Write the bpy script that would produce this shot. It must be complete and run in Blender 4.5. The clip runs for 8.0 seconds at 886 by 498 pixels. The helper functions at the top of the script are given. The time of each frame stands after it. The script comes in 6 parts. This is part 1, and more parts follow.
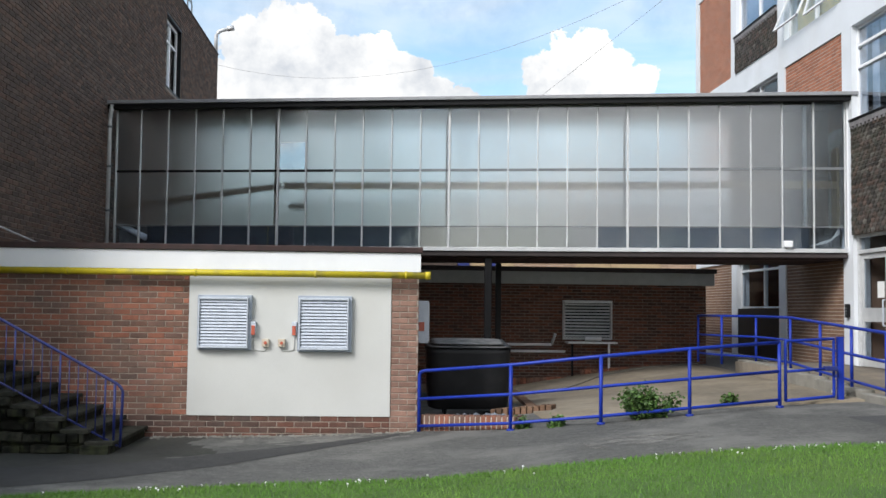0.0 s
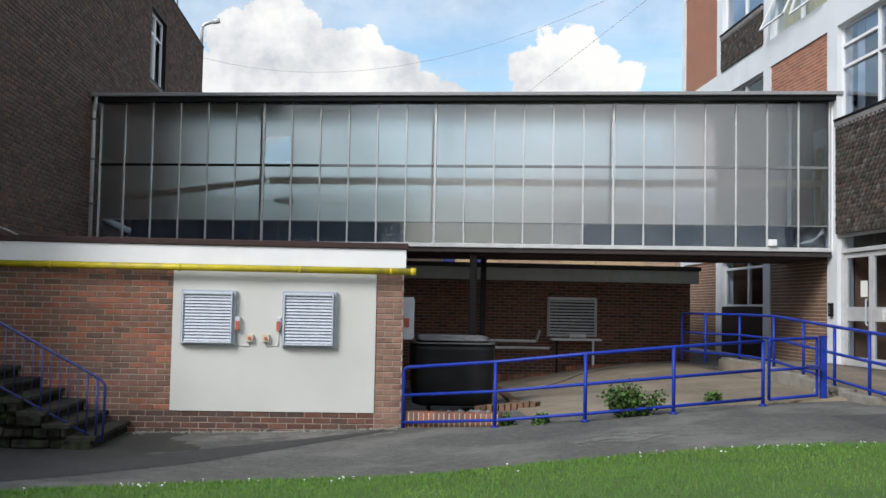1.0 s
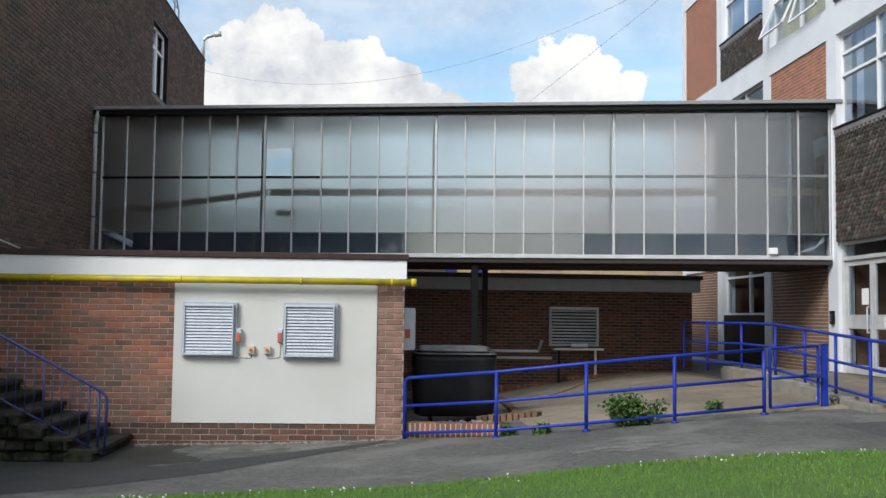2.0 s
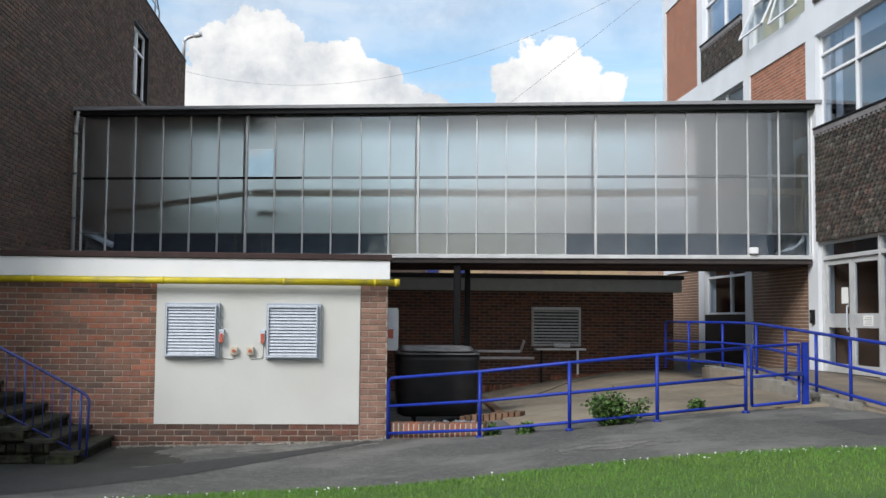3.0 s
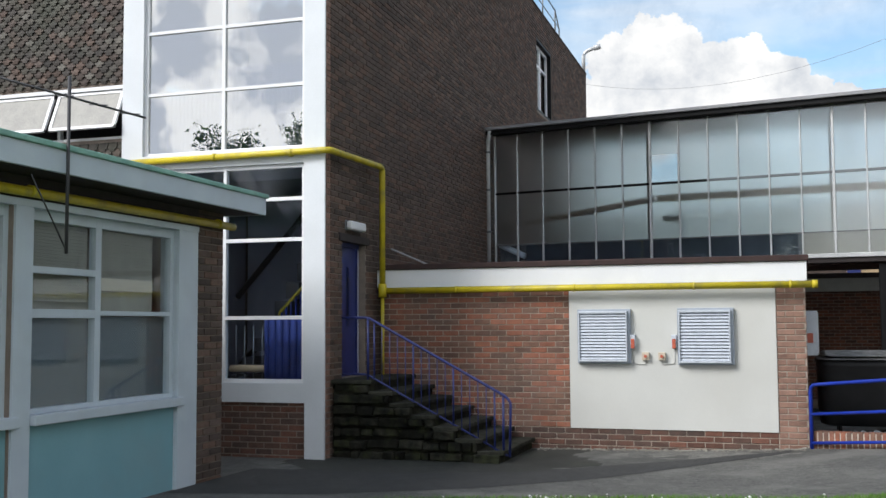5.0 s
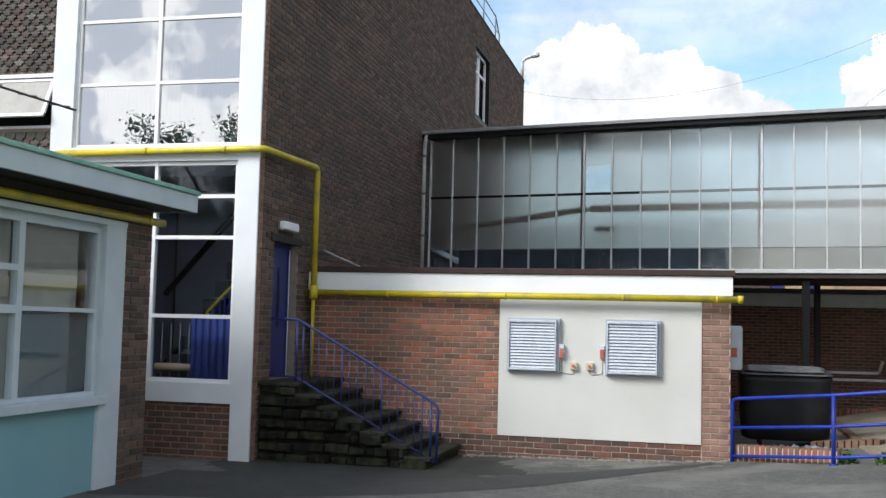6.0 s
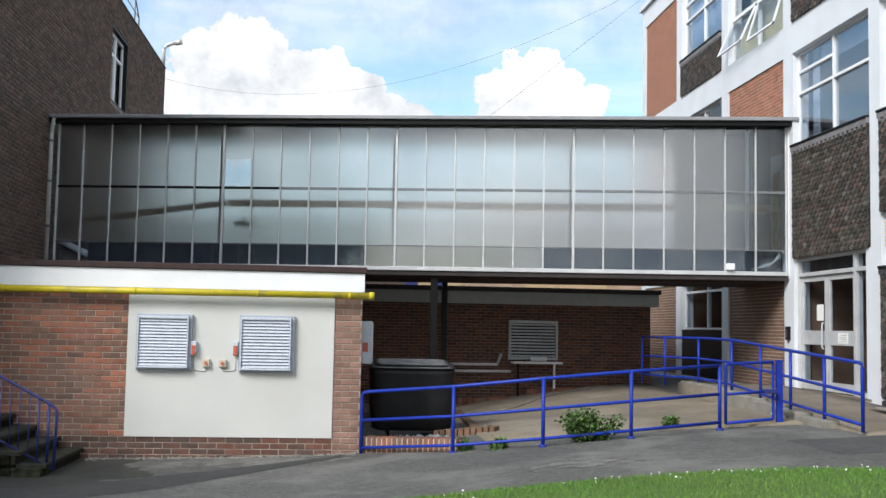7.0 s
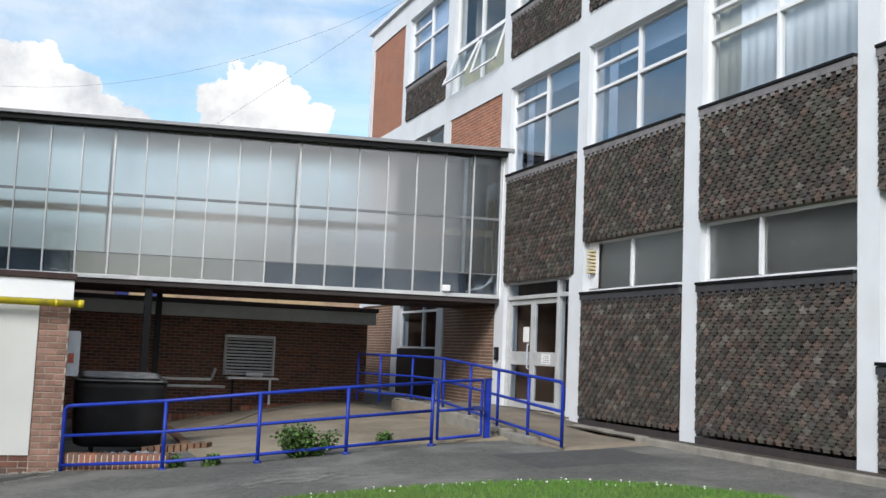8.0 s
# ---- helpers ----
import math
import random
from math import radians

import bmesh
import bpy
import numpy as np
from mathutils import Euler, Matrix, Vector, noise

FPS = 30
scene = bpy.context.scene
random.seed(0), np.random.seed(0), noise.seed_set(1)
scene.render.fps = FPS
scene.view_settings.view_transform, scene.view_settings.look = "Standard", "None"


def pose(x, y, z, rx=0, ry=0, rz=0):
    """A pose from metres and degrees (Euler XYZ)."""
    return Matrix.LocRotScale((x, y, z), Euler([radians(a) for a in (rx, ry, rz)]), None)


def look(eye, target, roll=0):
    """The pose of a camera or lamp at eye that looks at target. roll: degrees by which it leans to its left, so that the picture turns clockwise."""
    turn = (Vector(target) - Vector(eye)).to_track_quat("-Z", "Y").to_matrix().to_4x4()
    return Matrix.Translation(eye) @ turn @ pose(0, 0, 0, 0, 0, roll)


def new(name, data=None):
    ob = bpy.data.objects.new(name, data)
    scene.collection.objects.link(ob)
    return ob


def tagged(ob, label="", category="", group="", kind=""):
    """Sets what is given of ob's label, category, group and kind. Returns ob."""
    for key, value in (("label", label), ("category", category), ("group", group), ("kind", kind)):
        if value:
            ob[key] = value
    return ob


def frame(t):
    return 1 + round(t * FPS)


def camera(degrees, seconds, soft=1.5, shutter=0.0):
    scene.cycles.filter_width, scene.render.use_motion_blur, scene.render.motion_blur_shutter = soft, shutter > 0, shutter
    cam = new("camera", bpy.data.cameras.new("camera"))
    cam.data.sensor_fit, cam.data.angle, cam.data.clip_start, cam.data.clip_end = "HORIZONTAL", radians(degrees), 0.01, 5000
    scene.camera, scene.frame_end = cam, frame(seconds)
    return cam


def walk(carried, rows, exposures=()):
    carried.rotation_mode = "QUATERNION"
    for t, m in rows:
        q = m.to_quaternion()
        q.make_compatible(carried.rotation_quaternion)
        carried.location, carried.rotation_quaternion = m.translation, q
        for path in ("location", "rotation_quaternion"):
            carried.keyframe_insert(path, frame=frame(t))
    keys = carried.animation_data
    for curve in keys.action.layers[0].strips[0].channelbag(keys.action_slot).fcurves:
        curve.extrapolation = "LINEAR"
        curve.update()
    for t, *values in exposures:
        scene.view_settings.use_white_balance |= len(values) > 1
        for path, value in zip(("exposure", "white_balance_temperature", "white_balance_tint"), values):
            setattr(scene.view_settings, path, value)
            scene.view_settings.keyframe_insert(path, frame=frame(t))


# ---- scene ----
cam = camera(45.7, 8.0)
PATH = [
    (0, (2.871, -1.433, 2.052), (2.956, 0.562, 2.168), 0.7),
    (0.5, (2.87, -1.424, 2.068), (2.978, 0.571, 2.172), 1.0),
    (1, (2.861, -1.405, 2.075), (2.975, 0.589, 2.182), 1.1),
    (1.5, (2.876, -1.437, 2.068), (2.984, 0.558, 2.173), 0.8),
    (1.7, (2.905, -1.442, 2.073), (3.002, 0.552, 2.202), 0.7),
    (2.8, (2.893, -1.447, 2.066), (3.047, 0.544, 2.185), 0.8),
    (3, (2.875, -1.457, 2.052), (3.018, 0.533, 2.182), 0.5),
    (3.2, (2.862, -1.452, 2.037), (2.898, 0.542, 2.185), 0.3),
    (3.5, (2.837, -1.464, 2.018), (2.758, 0.527, 2.19), 0.1),
    (3.8, (2.81, -1.48, 2.0), (2.561, 0.498, 2.152), -0.2),
    (4, (2.803, -1.479, 1.993), (2.478, 0.488, 2.145), -0.3),
    (4.5, (2.853, -1.485, 1.991), (2.308, 0.434, 2.144), -0.5),
    (4.7, (2.86, -1.499, 1.995), (2.262, 0.404, 2.14), -0.7),
    (5.8, (2.804, -1.478, 2.095), (2.215, 0.429, 2.235), 0.7),
    (6, (2.834, -1.473, 2.092), (2.348, 0.462, 2.237), 1.4),
    (6.2, (2.869, -1.463, 2.092), (2.52, 0.501, 2.236), 1.2),
    (6.5, (2.924, -1.442, 2.11), (2.777, 0.548, 2.247), 1.7),
    (7, (2.969, -1.391, 2.119), (3.147, 0.595, 2.268), 1.1),
    (7.3, (2.961, -1.39, 2.115), (3.305, 0.574, 2.269), 1.3),
    (7.5, (2.96, -1.373, 2.107), (3.41, 0.57, 2.262), 1.9),
    (8, (2.89, -1.357, 2.085), (3.584, 0.508, 2.283), 2.4),
]
walk(cam, [(t, look(eye, target, roll)) for t, eye, target, roll in PATH],
     exposures=[(0, 0.05), (0.5, -0.12), (2.8, -0.1), (4.7, -0.06), (5.8, 0.14), (6.6, 0.14), (7.5, 0.05), (8, 0.0)])

# ---- light ----
world = bpy.data.worlds.new("sky")
scene.world = world
world.use_nodes = True
SUN_EL, SUN_AZ = 37.0, 223.0  # degrees; azimuth clockwise from +y


def build_sky(nt):
    N, L = nt.nodes, nt.links
    for n in list(N):
        N.remove(n)
    out, bg = N.new("ShaderNodeOutputWorld"), N.new("ShaderNodeBackground")
    sky, co = N.new("ShaderNodeTexSky"), N.new("ShaderNodeTexCoord")
    sky.sky_type, sky.sun_disc = "NISHITA", False
    sky.sun_elevation, sky.sun_rotation = radians(SUN_EL), radians(SUN_AZ)
    sky.air_density, sky.dust_density, sky.ozone_density = 1.0, 1.2, 2.0

    def math_node(op, a, b=None, c=None):
        m = N.new("ShaderNodeMath")
        m.operation = op
        for i, v in enumerate((a, b, c)):
            if v is None:
                continue
            if isinstance(v, (int, float)):
                m.inputs[i].default_value = v
            else:
                L.new(v, m.inputs[i])
        return m.outputs[0]

    def noise_of(scale, detail, rough=0.6):
        n = N.new("ShaderNodeTexNoise")
        n.inputs["Scale"].default_value, n.inputs["Detail"].default_value, n.inputs["Roughness"].default_value = scale, detail, rough
        L.new(co.outputs["Generated"], n.inputs["Vector"])
        return n.outputs["Fac"]

    puff, broad = noise_of(11, 9, 0.62), noise_of(2.3, 5)
    stretch, veil = N.new("ShaderNodeMapping"), N.new("ShaderNodeTexNoise")
    stretch.inputs["Scale"].default_value, stretch.inputs["Rotation"].default_value = (1, 1, 4.5), (0.0, 0.16, 0.0)
    veil.inputs["Scale"].default_value, veil.inputs["Detail"].default_value, veil.inputs["Distortion"].default_value = 3.4, 7, 0.5
    L.new(co.outputs["Generated"], stretch.inputs["Vector"]), L.new(stretch.outputs[0], veil.inputs["Vector"])
    wisp = veil.outputs["Fac"]
    # cumulus heaps: azimuth (right of +y), elevation, radius in degrees
    heaps = [(-8.0, 13.9, 1.6), (-6.3, 14.6, 1.5), (-5.0, 14.7, 1.4), (-3.2, 13.2, 1.5), (-1.6, 13.6, 1.3), (0.2, 12.7, 1.2), (2.0, 11.3, 1.1), (3.4, 11.2, 0.9),
             (-9.2, 12.0, 1.2), (-6.0, 12.0, 3.0), (-2.0, 11.5, 2.4), (8.0, 12.8, 1.3), (9.2, 13.4, 1.3), (10.2, 13.7, 1.3), (11.5, 13.0, 1.4), (12.5, 12.2, 1.2),
             (8.2, 11.5, 1.5), (10.2, 11.5, 2.6), (12.5, 11.0, 1.3), (-14, 12, 2.5)]
    field = None
    for az, el, r in heaps:
        d = N.new("ShaderNodeVectorMath")
        d.operation = "DISTANCE"
        L.new(co.outputs["Generated"], d.inputs[0])
        d.inputs[1].default_value = (math.sin(radians(az)) * math.cos(radians(el)), math.cos(radians(az)) * math.cos(radians(el)), math.sin(radians(el)))
        near = math_node("SUBTRACT", 1.0, math_node("DIVIDE", d.outputs["Value"], radians(r)))
        field = near if field is None else math_node("MAXIMUM", field, near)
    edge = math_node("MULTIPLY_ADD", math_node("SUBTRACT", noise_of(24, 9, 0.62), 0.5), 2.4, math_node("ADD", field, 0.12))
    heap = N.new("ShaderNodeMapRange")
    heap.interpolation_type = "SMOOTHSTEP"
    heap.inputs["From Min"].default_value, heap.inputs["From Max"].default_value = 0.0, 0.16
    L.new(edge, heap.inputs["Value"])
    sep = N.new("ShaderNodeSeparateXYZ")
    L.new(co.outputs["Generated"], sep.inputs[0])
    # broken cloud over the rest of the sky, away from the gap above the link
    away = N.new("ShaderNodeMapRange")
    away.inputs["From Min"].default_value, away.inputs["From Max"].default_value = 0.75, 0.2
    L.new(sep.outputs["Y"], away.inputs["Value"])
    rest = N.new("ShaderNodeMapRange")
    rest.interpolation_type = "SMOOTHSTEP"
    rest.inputs["From Min"].default_value, rest.inputs["From Max"].default_value = 0.36, 0.45
    L.new(math_node("ADD", math_node("MULTIPLY", broad, 0.65), math_node("MULTIPLY", puff, 0.35)), rest.inputs["Value"])
    # the banks thin out towards the zenith, to lower the sky's fill light
    high = N.new("ShaderNodeMapRange")
    high.inputs["From Min"].default_value, high.inputs["From Max"].default_value = 0.5, 0.85
    high.inputs["To Min"].default_value, high.inputs["To Max"].default_value = 1.0, 0.15
    L.new(sep.outputs["Z"], high.inputs["Value"])
    banks = math_node("MULTIPLY", rest.outputs[0], high.outputs[0])
    thin = N.new("ShaderNodeMapRange")
    thin.inputs["From Min"].default_value, thin.inputs["From Max"].default_value, thin.inputs["To Max"].default_value = 0.36, 0.72, 0.8
    L.new(wisp, thin.inputs["Value"])
    cover = math_node("MAXIMUM", heap.outputs[0], math_node("MAXIMUM", math_node("MULTIPLY", banks, away.outputs[0]), thin.outputs[0]))
    body = N.new("ShaderNodeValToRGB")
    body.color_ramp.elements[0].color, body.color_ramp.elements[1].color = (6.6, 7.0, 7.6, 1), (10.8, 10.8, 10.7, 1)
    body.color_ramp.elements[0].position, body.color_ramp.elements[1].position = 0.36, 0.56
    L.new(puff, body.inputs[0])
    # heavier broken cloud with grey bellies behind the walker
    heavy = N.new("ShaderNodeValToRGB")
    heavy.color_ramp.elements[0].color, heavy.color_ramp.elements[1].color = (7.8, 8.5, 9.8, 1), (14.4, 14.6, 14.8, 1)
    heavy.color_ramp.elements[0].position, heavy.color_ramp.elements[1].position = 0.42, 0.52
    L.new(noise_of(15, 8, 0.55), heavy.inputs[0])
    cloud = N.new("ShaderNodeMixRGB")
    L.new(away.outputs[0], cloud.inputs[0]), L.new(body.outputs[0], cloud.inputs[1]), L.new(heavy.outputs[0], cloud.inputs[2])
    lift = N.new("ShaderNodeMixRGB")
    lift.blend_type = "MULTIPLY"
    lift.inputs[0].default_value, lift.inputs[2].default_value = 1, (1.9, 2.15, 2.1, 1)
    L.new(sky.outputs[0], lift.inputs[1])
    mix = N.new("ShaderNodeMixRGB")
    L.new(cover, mix.inputs[0]), L.new(lift.outputs[0], mix.inputs[1]), L.new(cloud.outputs[0], mix.inputs[2])
    L.new(mix.outputs[0], bg.inputs["Color"])
    bg.inputs["Strength"].default_value = 0.1
    L.new(bg.outputs[0], out.inputs[0])


build_sky(world.node_tree)
sun = new("sun", bpy.data.lights.new("sun", "SUN"))
sun.data.energy, sun.data.angle, sun.data.color = 3.6, radians(24), (1.0, 0.98, 0.968)
az, el = radians(SUN_AZ), radians(SUN_EL)
sun.matrix_world = look((math.sin(az) * math.cos(el) * 60, math.cos(az) * math.cos(el) * 60, math.sin(el) * 60), (0, 0, 0))


# ---- materials ----
def mat(name, c1, c2=None, rough=0.7, metal=0.0, scale=6.0, fine=60.0, bump=0.15, rand="", spread=0.25, tints=None, stains=None, spec=0.5, speckle=0.5, mottle=0.0):
    """A node material: two colours mixed by broad and fine noise, fine relief; rand 'object' or 'island' varies each piece, tints are the pieces' own colours."""
    m = bpy.data.materials.new(name)
    m.use_nodes = True
    nt = m.node_tree
    N, L = nt.nodes, nt.links
    b = N["Principled BSDF"]
    geo = N.new("ShaderNodeNewGeometry")
    c2 = c2 or tuple(v * 0.75 for v in c1)

    def noi(s, detail=5):
        n = N.new("ShaderNodeTexNoise")
        n.inputs["Scale"].default_value, n.inputs["Detail"].default_value = s, detail
        L.new(geo.outputs["Position"], n.inputs["Vector"])
        return n.outputs["Fac"]

    def rng(src, lo, hi, a=0.0, z=1.0):
        r = N.new("ShaderNodeMapRange")
        for k, v in (("From Min", lo), ("From Max", hi), ("To Min", a), ("To Max", z)):
            r.inputs[k].default_value = v
        L.new(src, r.inputs["Value"])
        return r.outputs[0]

    def blend(kind, fac, a, c):
        x = N.new("ShaderNodeMixRGB")
        x.blend_type = kind
        for i, v in enumerate((fac, a, c)):
            if isinstance(v, (int, float)):
                x.inputs[i].default_value = v
            elif isinstance(v, tuple):
                x.inputs[i].default_value = (*v, 1)
            else:
                L.new(v, x.inputs[i])
        return x.outputs[0]

    broad, grain = noi(scale), noi(fine, 4)
    col = blend("MIX", rng(broad, 0.35, 0.68), c1, c2)
    if rand:
        src = N.new("ShaderNodeObjectInfo").outputs["Random"] if rand == "object" else geo.outputs["Random Per Island"]
        if tints:
            ramp = N.new("ShaderNodeValToRGB")
            ramp.color_ramp.interpolation = "CONSTANT"
            while len(ramp.color_ramp.elements) < len(tints):
                ramp.color_ramp.elements.new(0.5)
            for i, (e, t) in enumerate(zip(ramp.color_ramp.elements, tints)):
                e.position, e.color = i / len(tints), (*t, 1)
            L.new(src, ramp.inputs[0])
            col = blend("MIX", 0.72, col, ramp.outputs[0])
        hsv = N.new("ShaderNodeHueSaturation")
        w = N.new("ShaderNodeTexWhiteNoise")
        w.noise_dimensions = "1D"
        L.new(src, w.inputs["W"])
        L.new(rng(w.outputs["Value"], 0, 1, 1 - spread, 1 + spread), hsv.inputs["Value"])
        L.new(col, hsv.inputs["Color"])
        col = hsv.outputs[0]
    col = blend("MULTIPLY", speckle, col, blend("MIX", rng(grain, 0.3, 0.7), *(((0.5, 0.5, 0.5), (1.5, 1.5, 1.48)) if speckle >= 1 else ((0.7, 0.7, 0.7), (1.25, 1.25, 1.25)))))
    if mottle:
        col = blend("MULTIPLY", mottle, col, blend("MIX", rng(noi(9.0, 8), 0.35, 0.65), (0.6, 0.6, 0.6), (1.35, 1.35, 1.34)))
    if stains:
        col = blend("MIX", rng(noi(stains[1], 6), 0.5, 0.72, 0, stains[2]), col, stains[0])
    L.new(col, b.inputs["Base Color"])
    L.new(rng(grain, 0.2, 0.8, max(rough - 0.1, 0.03), min(rough + 0.12, 1)), b.inputs["Roughness"])
    b.inputs["Metallic"].default_value = metal
    b.inputs["Specular IOR Level"].default_value = spec
    if bump:
        bp = N.new("ShaderNodeBump")
        bp.inputs["Strength"].default_value, bp.inputs["Distance"].default_value = bump, 0.01
        L.new(grain, bp.inputs["Height"])
        L.new(bp.outputs[0], b.inputs["Normal"])
    return m


def glass(name, tint, gloss, rough=0.01, wavy=0.0):
    """A pane: a share of mirror, the rest see-through."""
    m = bpy.data.materials.new(name)
    m.use_nodes = True
    N, L = m.node_tree.nodes, m.node_tree.links
    N.remove(N["Principled BSDF"])
    mix, g, t = N.new("ShaderNodeMixShader"), N.new("ShaderNodeBsdfGlossy"), N.new("ShaderNodeBsdfTransparent")
    g.inputs["Roughness"].default_value = rough
    t.inputs["Color"].default_value = (*tint, 1)
    mix.inputs[0].default_value = gloss
    if wavy:
        geo, n, b = N.new("ShaderNodeNewGeometry"), N.new("ShaderNodeTexNoise"), N.new("ShaderNodeBump")
        n.inputs["Scale"].default_value = 1.3
        b.inputs["Strength"].default_value, b.inputs["Distance"].default_value = wavy, 0.05
        L.new(geo.outputs["Position"], n.inputs["Vector"]), L.new(n.outputs["Fac"], b.inputs["Height"]), L.new(b.outputs[0], g.inputs["Normal"])
    L.new(t.outputs[0], mix.inputs[1]), L.new(g.outputs[0], mix.inputs[2]), L.new(mix.outputs[0], N["Material Output"].inputs[0])
    return m


def obscured(name, tint, rough):
    """Obscured glass: light passes but is scattered; a faint gloss on the face."""
    m = bpy.data.materials.new(name)
    m.use_nodes = True
    N, L = m.node_tree.nodes, m.node_tree.links
    N.remove(N["Principled BSDF"])
    geo, n, st = N.new("ShaderNodeNewGeometry"), N.new("ShaderNodeTexNoise"), N.new("ShaderNodeMapRange")
    n.inputs["Scale"].default_value, n.inputs["Detail"].default_value = 1.6, 6
    L.new(geo.outputs["Position"], n.inputs["Vector"])
    L.new(n.outputs["Fac"], st.inputs["Value"])
    st.inputs["From Min"].default_value, st.inputs["From Max"].default_value, st.inputs["To Min"].default_value, st.inputs["To Max"].default_value = 0.3, 0.75, 0.02, 0.12
    mix, mix2 = N.new("ShaderNodeMixShader"), N.new("ShaderNodeMixShader")
    g, r, d = N.new("ShaderNodeBsdfGlossy"), N.new("ShaderNodeBsdfRefraction"), N.new("ShaderNodeBsdfDiffuse")
    g.inputs["Roughness"].default_value = 0.12
    r.inputs["Roughness"].default_value, r.inputs["IOR"].default_value, r.inputs["Color"].default_value = rough, 1.35, (*tint, 1)
    d.inputs["Color"].default_value = (0.4, 0.41, 0.4, 1)
    one, sheen = N.new("ShaderNodeObjectInfo"), N.new("ShaderNodeMapRange")
    L.new(one.outputs["Random"], sheen.inputs["Value"])
    sheen.inputs["To Min"].default_value, sheen.inputs["To Max"].default_value = 0.93, 1.0
    shade = N.new("ShaderNodeMixRGB")
    shade.blend_type = "MULTIPLY"
    shade.inputs[0].default_value, shade.inputs[1].default_value = 1, (*tint, 1)
    L.new(sheen.outputs[0], shade.inputs[2]), L.new(shade.outputs[0], r.inputs["Color"])
    mix.inputs[0].default_value = 0.17
    L.new(st.outputs[0], mix2.inputs[0])
    L.new(r.outputs[0], mix.inputs[1]), L.new(g.outputs[0], mix.inputs[2])
    L.new(mix.outputs[0], mix2.inputs[1]), L.new(d.outputs[0], mix2.inputs[2]), L.new(mix2.outputs[0], N["Material Output"].inputs[0])
    return m


RED = [(0.31, 0.118, 0.072), (0.23, 0.105, 0.075), (0.16, 0.096, 0.07), (0.345, 0.135, 0.082), (0.19, 0.112, 0.082), (0.27, 0.108, 0.068), (0.13, 0.086, 0.068)]
SHADED_RED = [(0.165, 0.073, 0.05), (0.12, 0.062, 0.048), (0.19, 0.078, 0.05), (0.09, 0.055, 0.045)]
BASE = [(0.135, 0.068, 0.05), (0.10, 0.062, 0.05), (0.17, 0.076, 0.053), (0.08, 0.055, 0.047), (0.12, 0.07, 0.054)]
DARK = [(0.15, 0.09, 0.066), (0.105, 0.076, 0.062), (0.155, 0.10, 0.075), (0.09, 0.066, 0.056), (0.13, 0.095, 0.078), (0.075, 0.058, 0.05)]
TILE = [(0.125, 0.12, 0.105), (0.11, 0.078, 0.064), (0.062, 0.06, 0.05), (0.075, 0.058, 0.05), (0.09, 0.085, 0.074), (0.08, 0.062, 0.055), (0.036, 0.036, 0.033), (0.057, 0.052, 0.046), (0.068, 0.053, 0.046), (0.05, 0.048, 0.044), (0.095, 0.064, 0.051), (0.06, 0.058, 0.047), (0.054, 0.05, 0.046), (0.078, 0.06, 0.051), (0.045, 0.044, 0.041)]
